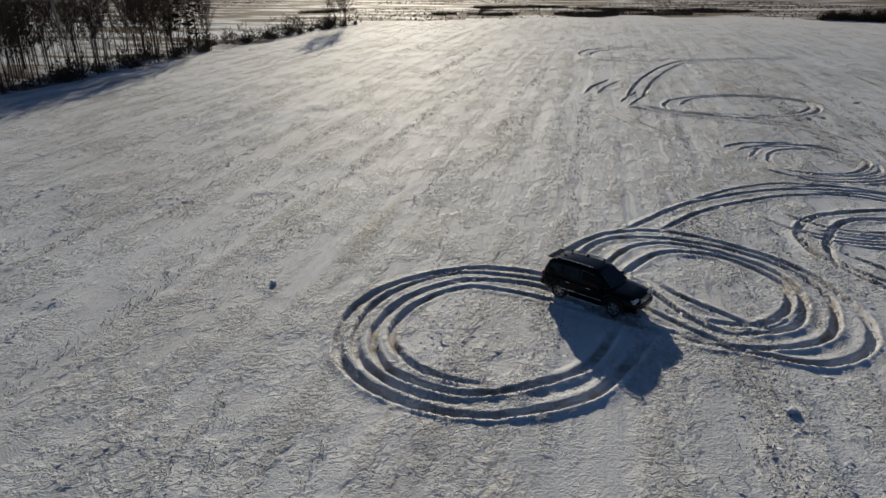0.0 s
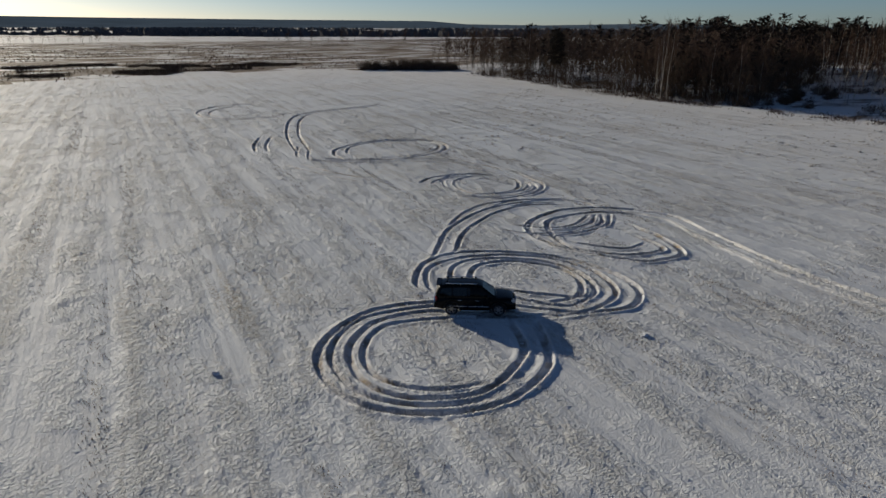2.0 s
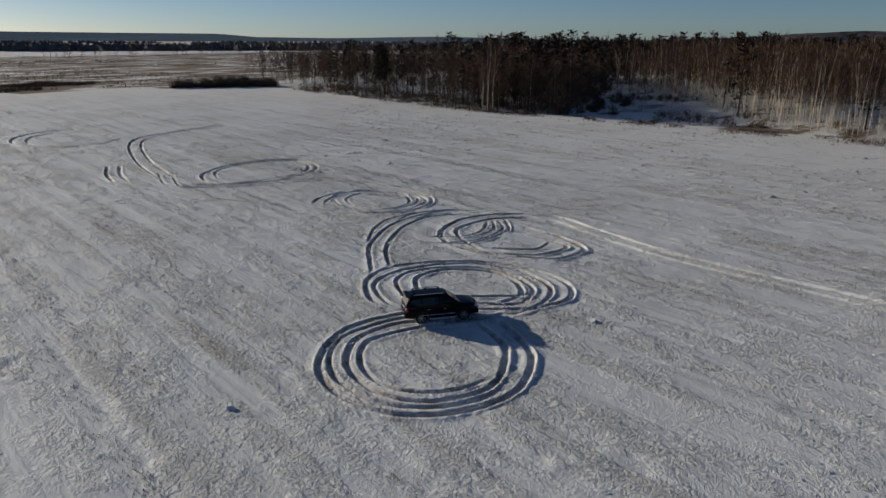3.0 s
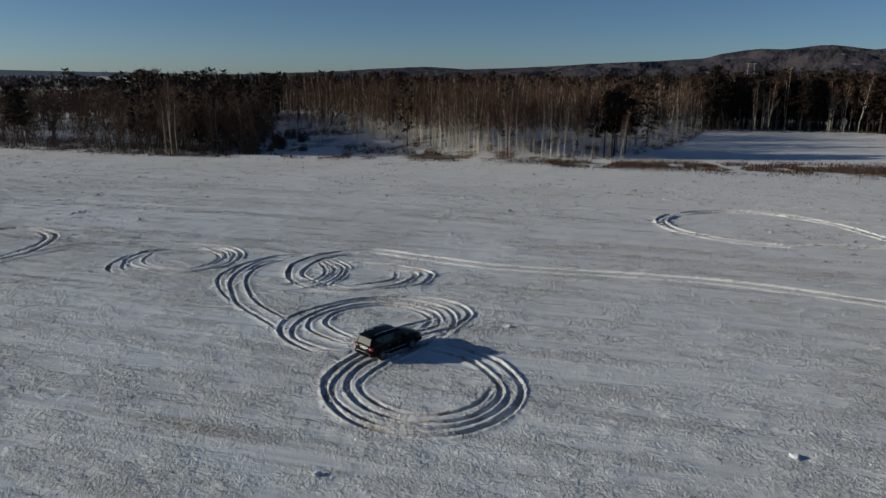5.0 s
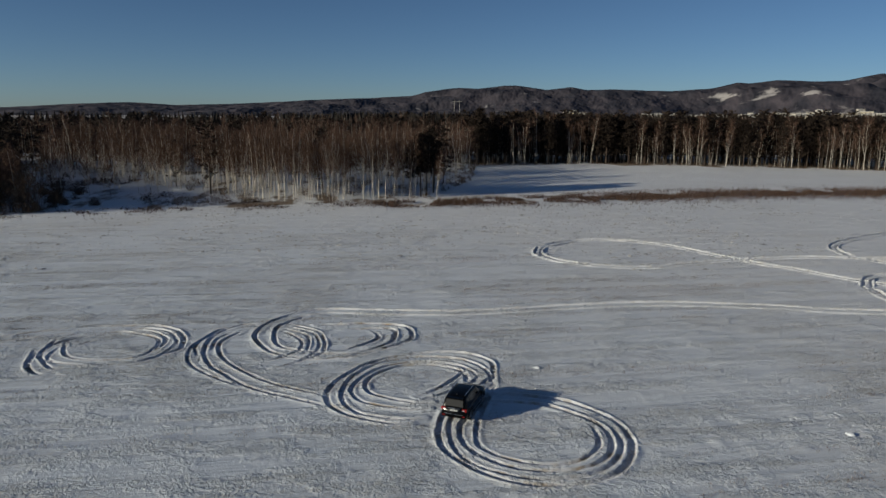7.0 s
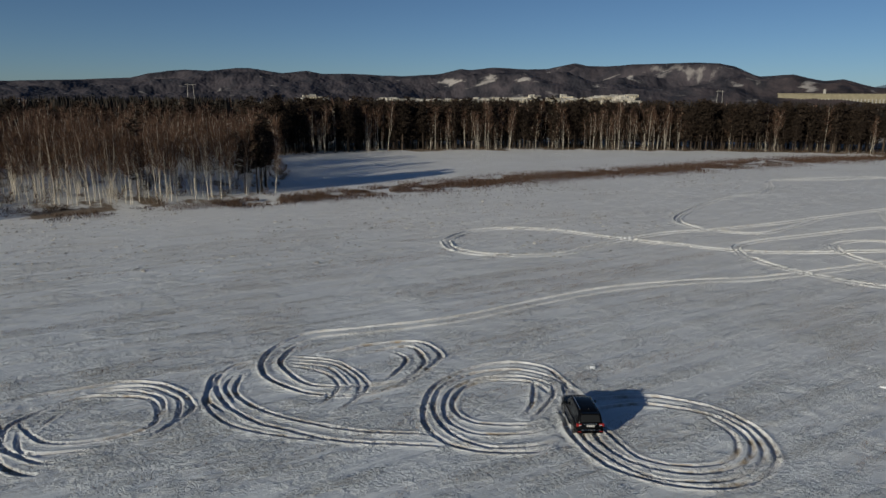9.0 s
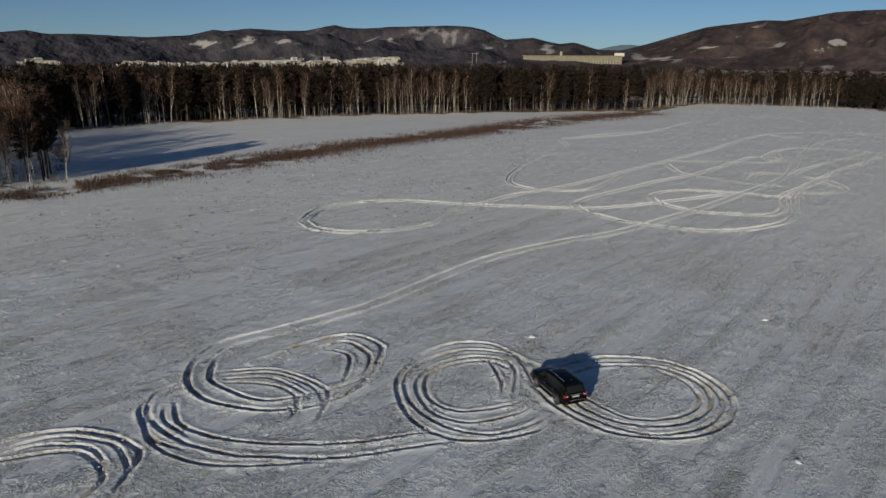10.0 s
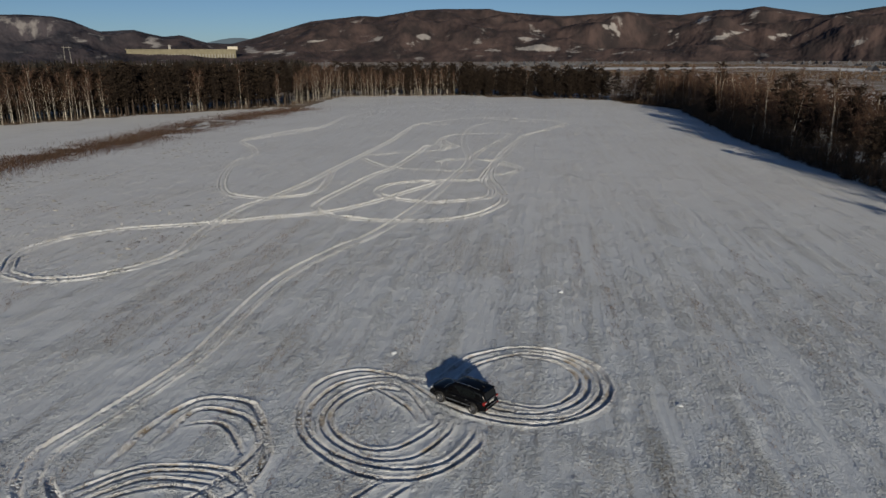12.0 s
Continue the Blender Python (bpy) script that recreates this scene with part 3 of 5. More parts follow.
# ---- hills round the plain ----
def build_hills(name, ridge, spread, foot, top, back, rough, material, label):
    """Hills whose ridge climbs to given angles (azimuth clockwise from north, degrees up), seen from the field."""
    az = np.arange(spread[0], spread[1], 0.2 if rough > 0.5 else 0.8)
    up = np.interp(az, *np.array(ridge).T) + 0.05 * (fractal(az, 0 * az, 0.9, 3, 49) - 0.5) * (rough > 0.5)
    r = np.concatenate([np.linspace(foot, top, 46), np.linspace(top, back, 9)[1:]])
    A, R = np.meshgrid(np.radians(az), r, indexing="ij")
    X, Y = R * np.sin(A), R * np.cos(A)
    crest = top * np.tan(np.radians(up))[:, None] + 17
    t = np.clip((R - foot) / (top - foot), 0, 1)
    fall = np.where(R > top, 1 - 0.6 * ((R - top) / (back - top)) ** 2, t**1.7)
    spur = 0.62 - 1.6 * abs(fractal(X, Y, 760, 4, 41, 0.5) - 0.5) - 0.5 * fractal(X, Y, 300, 4, 47, 0.55)
    z = crest * fall + rough * spur * crest * np.sin(np.pi * t) * 1.5
    z = np.minimum(z, crest * R / top * 0.98 + 2) if rough > 0.5 else z
    z = np.where(R <= foot + 1, -6, z)
    ii = np.arange(A.size).reshape(A.shape)
    faces = np.stack([ii[:-1, :-1], ii[:-1, 1:], ii[1:, 1:], ii[1:, :-1]], -1).reshape(-1, 4)
    me = mesh_of(name, np.stack([X, Y, z], -1).reshape(-1, 3), faces, [material])
    me.polygons.foreach_set("use_smooth", np.ones(len(faces), bool))
    lie = np.stack([A * 3100, R * 0.5, 0 * R], -1).reshape(-1).astype(np.float32)
    me.attributes.new("lie", "FLOAT_VECTOR", "POINT").data.foreach_set("vector", lie)
    rise = np.degrees(np.arctan((z - 17) / R))
    bare = np.zeros(A.shape)
    for a, u, wide, high, slant in CLEARINGS:
        da = np.degrees(A) - a
        bare = np.maximum(bare, 1.25 - np.hypot(da / wide, (rise - u - slant * da) / high))
    me.attributes.new("bare", "FLOAT", "POINT").data.foreach_set("value", np.clip(bare, 0, 1).ravel().astype(np.float32))
    return tagged(new(name, me), label, "hills", kind="structure")


SOUTH_EAST = [(60, -0.5), (67, -0.25), (78, 0.12), (82.3, 0.41), (86, 0.57), (89.4, 0.38), (93, 0.5), (97.5, 0.72), (99.4, 0.87), (104.6, 1.09), (108.2, 1.3), (109.4, 1.63), (110.8, 1.86), (112.2, 2.01), (113.8, 1.92), (116, 2.2), (116.8, 2.24), (118.2, 2.06), (119.5, 1.87), (121.5, 2.09), (122.7, 1.87), (125.2, 1.9), (129.4, 1.75), (132.5, 1.98), (134.2, 2.41), (135.1, 2.31), (137, 2.56), (139.7, 2.42), (141.5, 2.47), (143.7, 2.95), (144.6, 2.73), (146.3, 2.68), (148.3, 2.84)]
SOUTH_WEST = [(153, 2.96), (154.8, 2.88), (156, 2.62), (157.1, 2.08), (157.7, 1.87), (160, 2.01), (161.2, 1.7), (162.1, 1.52), (163.3, 1.65), (164.2, 1.39), (165.3, 1.05), (167.1, 1.0), (169.7, 1.69), (173.3, 2.76), (177.3, 3.23), (178.8, 3.16), (180.6, 3.43), (182, 3.68), (184, 3.77), (187.9, 3.75), (189, 3.52), (192.2, 3.23), (194.1, 3.12), (198.9, 3.39), (200.6, 3.19), (202.8, 3.06), (205.8, 3.4), (207.2, 3.33), (208.7, 3.56), (210.7, 3.19), (212.9, 2.81), (216.5, 3.29), (224, 3.2), (240, 2.0), (260, 0.6)]
# snowy clearings on the slopes: azimuth, degrees up, half width, half height, slant
CLEARINGS = [(197.9, 2.3, 1.5, 0.2, 0.12), (197, 1.56, 1.6, 0.1, 0.0), (206.5, 1.5, 1.5, 0.25, 0.28), (210.4, 1.45, 1.4, 0.22, 0.22), (208.3, 3.1, 0.6, 0.45, 0.3), (192, 2.0, 0.7, 0.14, 0.0), (190.6, 1.4, 2.0, 0.1, 0.0), (187.2, 1.42, 0.9, 0.1, 0.0), (215, 0.96, 1.4, 0.1, 0.0), (202.7, 1.75, 0.8, 0.16, -0.2), (200.7, 2.18, 0.5, 0.18, -0.3), (204.7, 2.65, 0.7, 0.3, 0.3)]
CLEARINGS += [(168.3, 0.55, 0.8, 0.35, -0.2), (170.4, 0.36, 1.6, 0.16, 0.0), (173.3, 1.2, 1.6, 0.22, 0.25), (178.8, 1.48, 1.3, 0.13, 0.0), (182.3, 1.5, 1.1, 0.28, 0.15), (184.2, 1.66, 0.8, 0.14, 0.0), (161.2, 1.15, 1.0, 0.28, 0.0)]
CLEARINGS += [(133.2, 1.36, 1.5, 0.36, 0.1), (136.2, 1.42, 1.2, 0.3, 0.2), (139.2, 1.6, 0.8, 0.2, 0.2), (155.9, 1.35, 0.7, 0.3, -0.3), (151, 2.1, 0.5, 0.35, 0.2), (148, 1.9, 0.4, 0.25, 0.0), (191.5, 0.55, 5.5, 0.16, 0.0), (197.2, 0.28, 4.5, 0.14, 0.0)]
build_hills("hills_south", SOUTH_EAST + SOUTH_WEST, (60, 262), 2300, 3900, 4600, 1.0, M_HILL, "brown wooded hills with patches of snow")
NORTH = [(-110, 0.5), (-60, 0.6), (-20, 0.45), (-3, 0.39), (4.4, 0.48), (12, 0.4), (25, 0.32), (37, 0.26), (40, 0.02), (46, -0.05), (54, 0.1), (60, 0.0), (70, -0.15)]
build_hills("hills_north", NORTH, (-100, 70), 3000, 4300, 4700, 0.2, M_HAZEHILL, "low wooded hills on the horizon, tinted blue as by haze")
FAR_HAZY = [(163, 0.6), (165, 1.0), (166.5, 1.35), (167.5, 1.47), (169, 1.3), (171, 0.9), (173, 0.4)]
build_hills("hills_far", FAR_HAZY, (163, 173), 4400, 4800, 4950, 0.1, M_HAZEHILL, "distant hill between the nearer ones, tinted blue as by haze")


# ---- trees ----
def tube(points, radii, sides=5):
    """Triangles of a tapered tube along points."""
    p = np.array(points, float)
    verts, faces = [], []
    for k, (q, r) in enumerate(zip(p, radii)):
        d = p[min(k + 1, len(p) - 1)] - p[max(k - 1, 0)]
        d /= np.linalg.norm(d) + 1e-9
        u = np.cross(d, (0.3, 1, 0.1) if abs(d[1]) < 0.9 else (1, 0, 0))
        u /= np.linalg.norm(u)
        v = np.cross(d, u)
        for j in range(sides):
            th = 2 * math.pi * j / sides
            verts.append(q + r * (math.cos(th) * u + math.sin(th) * v))
    for k in range(len(p) - 1):
        for j in range(sides):
            a, b = k * sides + j, k * sides + (j + 1) % sides
            faces += [(a, b, b + sides), (a, b + sides, a + sides)]
    return np.array(verts), np.array(faces)


def join(pieces):
    verts, faces, n = [], [], 0
    for v, f in pieces:
        verts.append(v)
        faces.append(f + n)
        n += len(v)
    return np.vstack(verts), np.vstack(faces)


def blades(base, way, width, rng):
    """One thin triangle for each base point, along way."""
    side = np.cross(way, rng.normal(size=way.shape))
    side *= (np.asarray(width) / (np.linalg.norm(side, axis=1) + 1e-9))[:, None]
    verts = np.stack([base - side, base + side, base + way], 1).reshape(-1, 3)
    return verts, np.arange(len(verts)).reshape(-1, 3)


def bare_tree(seed, h, limbs, twigs, spread, clear, fine, sides=5, lean=0.03):
    """A leafless tree: (trunk with limbs, crown of twigs)."""
    rng = np.random.RandomState(seed)
    bend = rng.normal(size=2) * lean * h
    t = np.linspace(0, 1, 7 if sides > 4 else 4)
    wave = rng.normal(size=(len(t), 2)) * 0.012 * h * t[:, None]
    spine = np.column_stack([bend[0] * t**1.6 + wave[:, 0], bend[1] * t**1.6 + wave[:, 1], h * t])
    r0 = (0.0038 if sides > 4 else 0.0036) * h + 0.012
    wood = [tube(spine, r0 * (1 - 0.93 * t) + 0.012, sides)]
    for _ in range(rng.randint(0, 4) if sides > 4 else rng.randint(0, 2)):
        th, low = rng.rand() * 2 * math.pi, 0.01 + 0.3 * rng.rand() ** 1.5
        foot = np.array([np.interp(low, t, spine[:, j]) for j in range(3)])
        out = np.array([math.cos(th), math.sin(th), 0]) * h * (0.06 + 0.07 * rng.rand())
        wood.append(tube([foot, foot + 0.7 * out + (0, 0, 0.22 * h), foot + out + (0, 0, (0.85 - low) * h)], [r0 * 0.7, r0 * 0.5, 0.012], 3))
    bases, ways = [], []
    for k in range(limbs):
        f = clear + (0.97 - clear) * (k + rng.rand()) / limbs
        at = np.array([np.interp(f, t, spine[:, j]) for j in range(3)])
        th = rng.rand() * 2 * math.pi
        reach = spread * (1 - 0.75 * ((f - clear) / (1 - clear)) ** 1.4) * (0.6 + 0.5 * rng.rand())
        rise = reach * (1.1 + 0.7 * rng.rand())
        tip = at + np.array([reach * math.cos(th), reach * math.sin(th), rise])
        mid = at + np.array([0.55 * reach * math.cos(th), 0.55 * reach * math.sin(th), 0.38 * rise])
        if sides > 4:
            wood.append(tube([at, mid, tip], [r0 * 0.32 * (1.2 - f), r0 * 0.2 * (1.2 - f), 0.008], 3))
        n = twigs // limbs
        s = rng.rand(n) ** 0.7
        b = (1 - s)[:, None] ** 2 * at + 2 * (s * (1 - s))[:, None] * mid + s[:, None] ** 2 * tip
        w = rng.normal(size=(n, 3)) * 0.5 + np.array([0.5 * math.cos(th), 0.5 * math.sin(th), 0.75])
        w *= (0.5 + 0.9 * rng.rand(n))[:, None] * (0.055 * h + 0.25)
        bases.append(b)
        ways.append(w)
    bases, ways = np.vstack(bases), np.vstack(ways)
    return join(wood), blades(bases, ways, fine * (0.6 + 0.8 * rng.rand(len(bases))), rng)


def pine_tree(seed, h, clumps, needles, spread, clear, sides=5, bold=1.0):
    """A pine: (trunk with limbs, crown of needle tufts)."""
    rng = np.random.RandomState(seed)
    t = np.linspace(0, 1, 6)
    spine = np.column_stack([rng.normal(size=6) * 0.008 * h * t, rng.normal(size=6) * 0.008 * h * t, h * t])
    r0 = 0.011 * h + 0.03
    wood = [tube(spine, r0 * (1 - 0.9 * t) + 0.015, sides)]
    tufts = []
    for k in range(clumps):
        f = clear + (1 - clear) * ((k + rng.rand()) / clumps)
        g = (f - clear) / (1 - clear)
        reach = spread * math.sqrt(max(0.08, (1 - g**2.4))) * (0.35 + 0.75 * rng.rand()) * min(1, 0.45 + 2.2 * g)
        th = rng.rand() * 2 * math.pi
        at = np.array([0, 0, f * h * 0.97])
        c = at + (reach * math.cos(th), reach * math.sin(th), 0.25 * reach)
        if sides > 4 and reach > 0.5:
            wood.append(tube([at, c], [0.05, 0.02], 3))
        n = needles // clumps
        w = rng.normal(size=(n, 3))
        w[:, 2] = abs(w[:, 2]) * 0.45
        w *= ((0.35 + 0.5 * rng.rand(n)) / (np.linalg.norm(w, axis=1) + 1e-6))[:, None] * (0.9 + 0.04 * h)
        tufts.append(blades(c + rng.normal(size=(n, 3)) * (0.42, 0.42, 0.22), w * bold, bold * (0.13 + 0.14 * rng.rand(n)), rng))
    return join(wood), join(tufts)


def shrub(seed, h, n, fine=0.03):
    rng = np.random.RandomState(seed)
    out = rng.normal(size=(n, 3))
    out /= np.linalg.norm(out, axis=1)[:, None]
    out[:, 2] = abs(out[:, 2])
    base = out * (0.55, 0.55, 0.72) * h * rng.rand(n, 1) ** 0.6
    way = out * 0.10 * h + rng.normal(size=(n, 3)) * 0.09 * h
    way[:, 2] = h * (0.06 + 0.24 * rng.rand(n))
    return blades(base, way, fine * (0.6 + rng.rand(n)), rng)


def thing_of(name, label, category, group, pieces, at=(0, 0, 0)):
    """A thing from named pieces (name, (verts, faces), material)."""
    root = new(name)
    root.empty_display_size = 0.2
    for n, (v, f), mat in pieces:
        part(n, mesh_of(n, v, f, [mat]), mat, root)
    root.location = at
    return tagged(root, label, category, group)


def copies(models, places, seed, low=0.85, high=1.15):
    """Sets each model down at its share of the places, turned and sized at random."""
    rng = random.Random(seed)
    for k, (x, y, size) in enumerate(places):
        s = size * rng.uniform(low, high)
        m = pose(x, y, -0.05, rng.uniform(-2, 2), rng.uniform(-2, 2), rng.uniform(0, 360))
        if k < len(models):
            models[k].matrix_basis = m
            made = models[k]
        else:
            made = copy_thing(models[k % len(models)], m)
        made.scale = (s, s, s)


def mass(name, label, category, models, places, seed):
    """Many trees joined in one mesh; models are lists of ((verts, faces), material number)."""
    rng = np.random.RandomState(seed)
    V, F, I, n = [], [], [], 0
    for x, y, kind, size in places:
        s, th = size * rng.uniform(0.82, 1.15), rng.rand() * 2 * math.pi
        c, sn = math.cos(th) * s, math.sin(th) * s
        for (v, f), k in models[kind % len(models)]:
            V.append(np.column_stack([x + c * v[:, 0] - sn * v[:, 1], y + sn * v[:, 0] + c * v[:, 1], s * v[:, 2] - 0.05]))
            F.append(f + n)
            I.append(np.full(len(f), k))
            n += len(v)
    me = mesh_of(name, np.vstack(V), np.vstack(F), [M_BIRCH, M_TWIG, M_BARK, M_PINE, M_SHRUB], np.concatenate(I))
    return tagged(new(name, me), label, category, kind="stuff")


def scatter(poly, count, seed, gap=0.0):
    """Random points in a polygon, at least gap apart."""
    rng = np.random.RandomState(seed)
    lo, hi = np.min(poly, 0), np.max(poly, 0)
    out = []
    for _ in range(60):
        p = lo + rng.rand(count, 2) * (hi - lo)
        for q in p[inside(p[:, 0], p[:, 1], poly)]:
            if len(out) < count and (not gap or all((q[0] - o[0]) ** 2 + (q[1] - o[1]) ** 2 > gap * gap for o in out[-80:])):
                out.append(tuple(q))
        if len(out) >= count:
            break
    return out


def edge(line, gap, depth, seed):
    """Points along a line, set back from it at random (to the left of its way)."""
    rng = random.Random(seed)
    out = []
    for (x0, y0), (x1, y1) in zip(line, line[1:]):
        d = math.hypot(x1 - x0, y1 - y0)
        for k in range(int(d / gap)):
            t = (k + rng.random()) * gap / d
            s = depth * rng.random() ** 1.5
            out.append((x0 + t * (x1 - x0) - s * (y1 - y0) / d, y0 + t * (y1 - y0) + s * (x1 - x0) / d))
    return out


BIRCH_LABEL = "leafless birch with pale trunk and brown twigs at the wood's edge"
ALDER_LABEL = "bare dark-barked tree beside the snowy field"
PINE_LABEL = "dark green pine with a bare lower trunk"
birches = [thing_of("birch_tree", BIRCH_LABEL, "tree", "birches at the wood's edge", [("trunk", b[0], M_BIRCH), ("crown", b[1], M_TWIG)]) for b in (bare_tree(s, 15.0, 24, 960, 2.1, 0.38, 0.02, lean=0.085) for s in (1, 2, 3, 4, 5, 6))]
pines = [thing_of("pine_tree", PINE_LABEL, "tree", "pines at the wood's edge", [("trunk", b[0], M_BARK), ("crown", b[1], M_PINE)]) for b in (pine_tree(s, 16.5, 70, 2000, 2.5, 0.38, 5, 0.72) for s in (11, 12, 13))]
low_pines = [thing_of("pine_tree", "broad dark pine with a rounded crown at the field's end", "tree", "pines at the field's end", [("trunk", b[0], M_BARK), ("crown", b[1], M_PINE)]) for b in (pine_tree(s, 13.5, 80, 2400, 3.4, 0.13, 5, 0.8) for s in (14, 15, 16))]
alders = [thing_of("bare_tree", ALDER_LABEL, "tree", "bare trees along the field", [("trunk", b[0], M_BARK), ("crown", b[1], M_TWIG)]) for b in (bare_tree(s, 12, 20, 720, 2.4, 0.25, 0.022, lean=0.05) for s in (21, 22, 23, 24))]
shrubs = [thing_of("shrub", "leafless brown shrub standing in the snow", "shrub", "shrubs round the field", [("crown", shrub(s, 2.6, 680, 0.024), M_SHRUB)]) for s in (31, 32, 33)]

EAST = [(111, -11), (111.5, 10), (114, 21), (124, 30), (134, 37), (149, 45), (171, 56), (200, 78)]
NORTH_EAST = [(197, 88), (150, 77), (113, 67), (111, 90), (124, 129), (136, 175)]
SETBACK = [(120, -17), (148, -37), (166, -45), (192, -57), (190, -70), (188, -102), (155, -157), (105, -212), (60, -249), (41, -318)]
FAR_SIDE = [(41, -318), (-30, -325), (-69, -299), (-96, -278)]
WEST = [(-99, -275), (-108, -211), (-83, -114), (-75, -69), (-70, -37)]
WEST_MID = [(-70, -37), (-62, 20), (-52, 74)]
WEST_NORTH = [(-52, 74), (-48.6, 86), (-46, 100), (-41, 131), (-36, 150), (-22, 197)]

rng = random.Random(3)
birch_at, pine_at, low_pine_at, alder_at, shrub_at = [], [], [], [], []
flip = lambda line: line[::-1]
for x, y in edge(flip(EAST), 0.85, 12, 1):
    birch_at.append((x, y, rng.uniform(0.72, 0.96)))
clump = lambda x, y: vnoise(np.array(x), np.array(y), 13, 5) > (0.36 if x > 130 or y < -235 else 0.56)
for x, y in edge(SETBACK[3:], 2.8, 10, 4):
    (birch_at if clump(x, y) else pine_at).append((x, y, rng.uniform(0.9, 1.15)))
for x, y in edge(FAR_SIDE, 2.6, 8, 5):
    (birch_at if x > -26 else low_pine_at).append((x, y, rng.uniform(0.75, 1.0)))
birch_at += [(110.4, 85.7, 0.95), (109.6, 86.6, 0.8), (111.4, 84.9, 0.9), (111.5, -11.7, 0.75), (112.2, -12.4, 0.6)]
pine_at += [(113.2, -8.5, 0.85), (115, -10.4, 0.95), (117.5, -11.5, 0.9), (114.5, -6.3, 0.8), (119.5, -14, 0.95), (122, -15, 0.8), (123, 127, 0.85), (126, 131, 0.9), (-98, -262, 0.8), (-104, -236, 0.95), (-91, -146, 0.85), (-81, -86, 0.8), (-80, -62, 0.9), (-79, -74, 0.75), (-72, -44, 0.85), (-74, -33, 0.7)]
for x, y in edge(WEST, 3.0, 9, 6):
    alder_at.append((x - 3, y, rng.uniform(0.78, 1.15)))
for x, y in edge(WEST_NORTH[:4], 3.0, 9, 7):
    alder_at.append((x, y, rng.uniform(0.75, 1.1)))
for x, y in [(-27, 178), (-26, 180), (-25, 183), (-28, 174), (-24.5, 179), (-29, 180), (-26, 186)]:
    alder_at.append((x, y, 1.0))
for x, y in edge(WEST, 4.5, 3, 8) + edge(WEST_NORTH, 3.2, 5, 9):
    shrub_at.append((x - 0.5, y, rng.uniform(0.45, 0.9)))
for x, y in scatter([(110, 207), (118, 214), (142, 196), (139, 186)], 84, 3) + scatter([(114, 66), (150, 74), (150, 66), (116, 58)], 16, 4):
    shrub_at.append((x, y, rng.uniform(0.6, 1.7)))
copies(birches, birch_at, 1)
copies(pines, pine_at, 2)
copies(low_pines, low_pine_at, 5, 0.8, 1.2)
copies(alders, alder_at, 3)
copies(shrubs, shrub_at, 4)

# the depth of the woods
thin_birch = [[(b[0], 0), (b[1], 1)] for b in (bare_tree(s, 15.0, 12, 204, 2.0, 0.3, 0.044, 3, 0.075) for s in (41, 42, 43, 44, 45))]
thin_pine = [[(b[0], 2), (b[1], 3)] for b in (pine_tree(s, 15.5, 30, 240, 2.6, 0.2, 3, 1.22) for s in (51, 52, 53))]
thin_alder = [[(b[0], 2), (b[1], 1)] for b in (bare_tree(s, 12.5, 10, 170, 2.4, 0.25, 0.044, 3) for s in (61, 62, 63))]
thin_shrub = [[(shrub(s, 2.6, 66, 0.055), 4)] for s in (66, 67, 68)]
thicket = [[(b[0], 2), (b[1], 4)] for b in (bare_tree(s, 6.0, 12, 156, 1.9, 0.06, 0.035, 3, 0.08) for s in (69, 70, 71))]
woods = thin_birch + thin_pine + thin_alder + thin_shrub + thicket


def fill(poly, count, seed, mix, size=(0.8, 1.1)):
    """Places for the mass: mix is the share of birch, pine and alder."""
    r = random.Random(seed)
    out = []
    for x, y in scatter(poly, count, seed):
        k = r.choices((0, 1, 2), mix)[0]
        kind = (r.randrange(5), 5 + r.randrange(3), 8 + r.randrange(3))[k]
        out.append((x, y, kind, r.uniform(*size)))
    return out


east = fill([(113, -10), (150, -36), (192, -56), (215, -60), (215, 86), (200, 79), (171, 57), (149, 46), (134, 38), (116, 23)], 820, 71, (0.95, 0.015, 0.035), (0.74, 1.0))
east += fill([(205, -60), (262, -70), (262, 180), (205, 180)], 520, 72, (0.35, 0.65, 0), (0.9, 1.12))
east += fill([(114, 69), (150, 79), (198, 90), (205, 112), (116, 102)], 480, 73, (0.03, 0.08, 0.89), (0.7, 0.92))
east += [(x, y, 14 + k % 3, rng.uniform(0.6, 1.5)) for k, (x, y) in enumerate(scatter([(112, 64), (150, 74), (190, 86), (180, 104), (113, 104)], 230, 101))]
east += fill([(122, 44), (150, 50), (190, 76), (190, 84), (150, 72), (122, 62)], 46, 102, (0.8, 0.0, 0.2), (0.5, 0.95))
east += [(x, y, 11 + k % 3, rng.uniform(0.25, 0.8)) for k, (x, y) in enumerate(scatter([(114, 26), (150, 46), (190, 74), (190, 84), (150, 74), (116, 64)], 520, 103)) if fractal(np.array(x), np.array(y), 16, 3, 104) > 0.54]
east += fill([(113, 92), (126, 129), (138, 175), (150, 220), (205, 220), (205, 100)], 620, 74, (0.02, 0.03, 0.95), (0.78, 1.0))
east += [(x, y, 14 + k % 3, rng.uniform(0.6, 1.3)) for k, (x, y) in enumerate(edge(flip(NORTH_EAST[2:]), 0.7, 14, 105))]
for line, gap, depth, seed in ((flip(NORTH_EAST), 0.6, 14, 91), (flip(EAST), 2.0, 30, 92)):
    east += [(x, y, 11 + k % 3, rng.uniform(0.5, 1.3)) for k, (x, y) in enumerate(edge(line, gap, depth, seed))]
mass("east_wood", "leafless birch wood with scattered dark pines", "trees", woods, east, 81)
south = fill([(192, -58), (190, -102), (157, -158), (107, -213), (62, -250), (70, -275), (125, -240), (185, -180), (225, -110), (225, -58)], 1100, 75, (0.1, 0.9, 0), (0.95, 1.2))
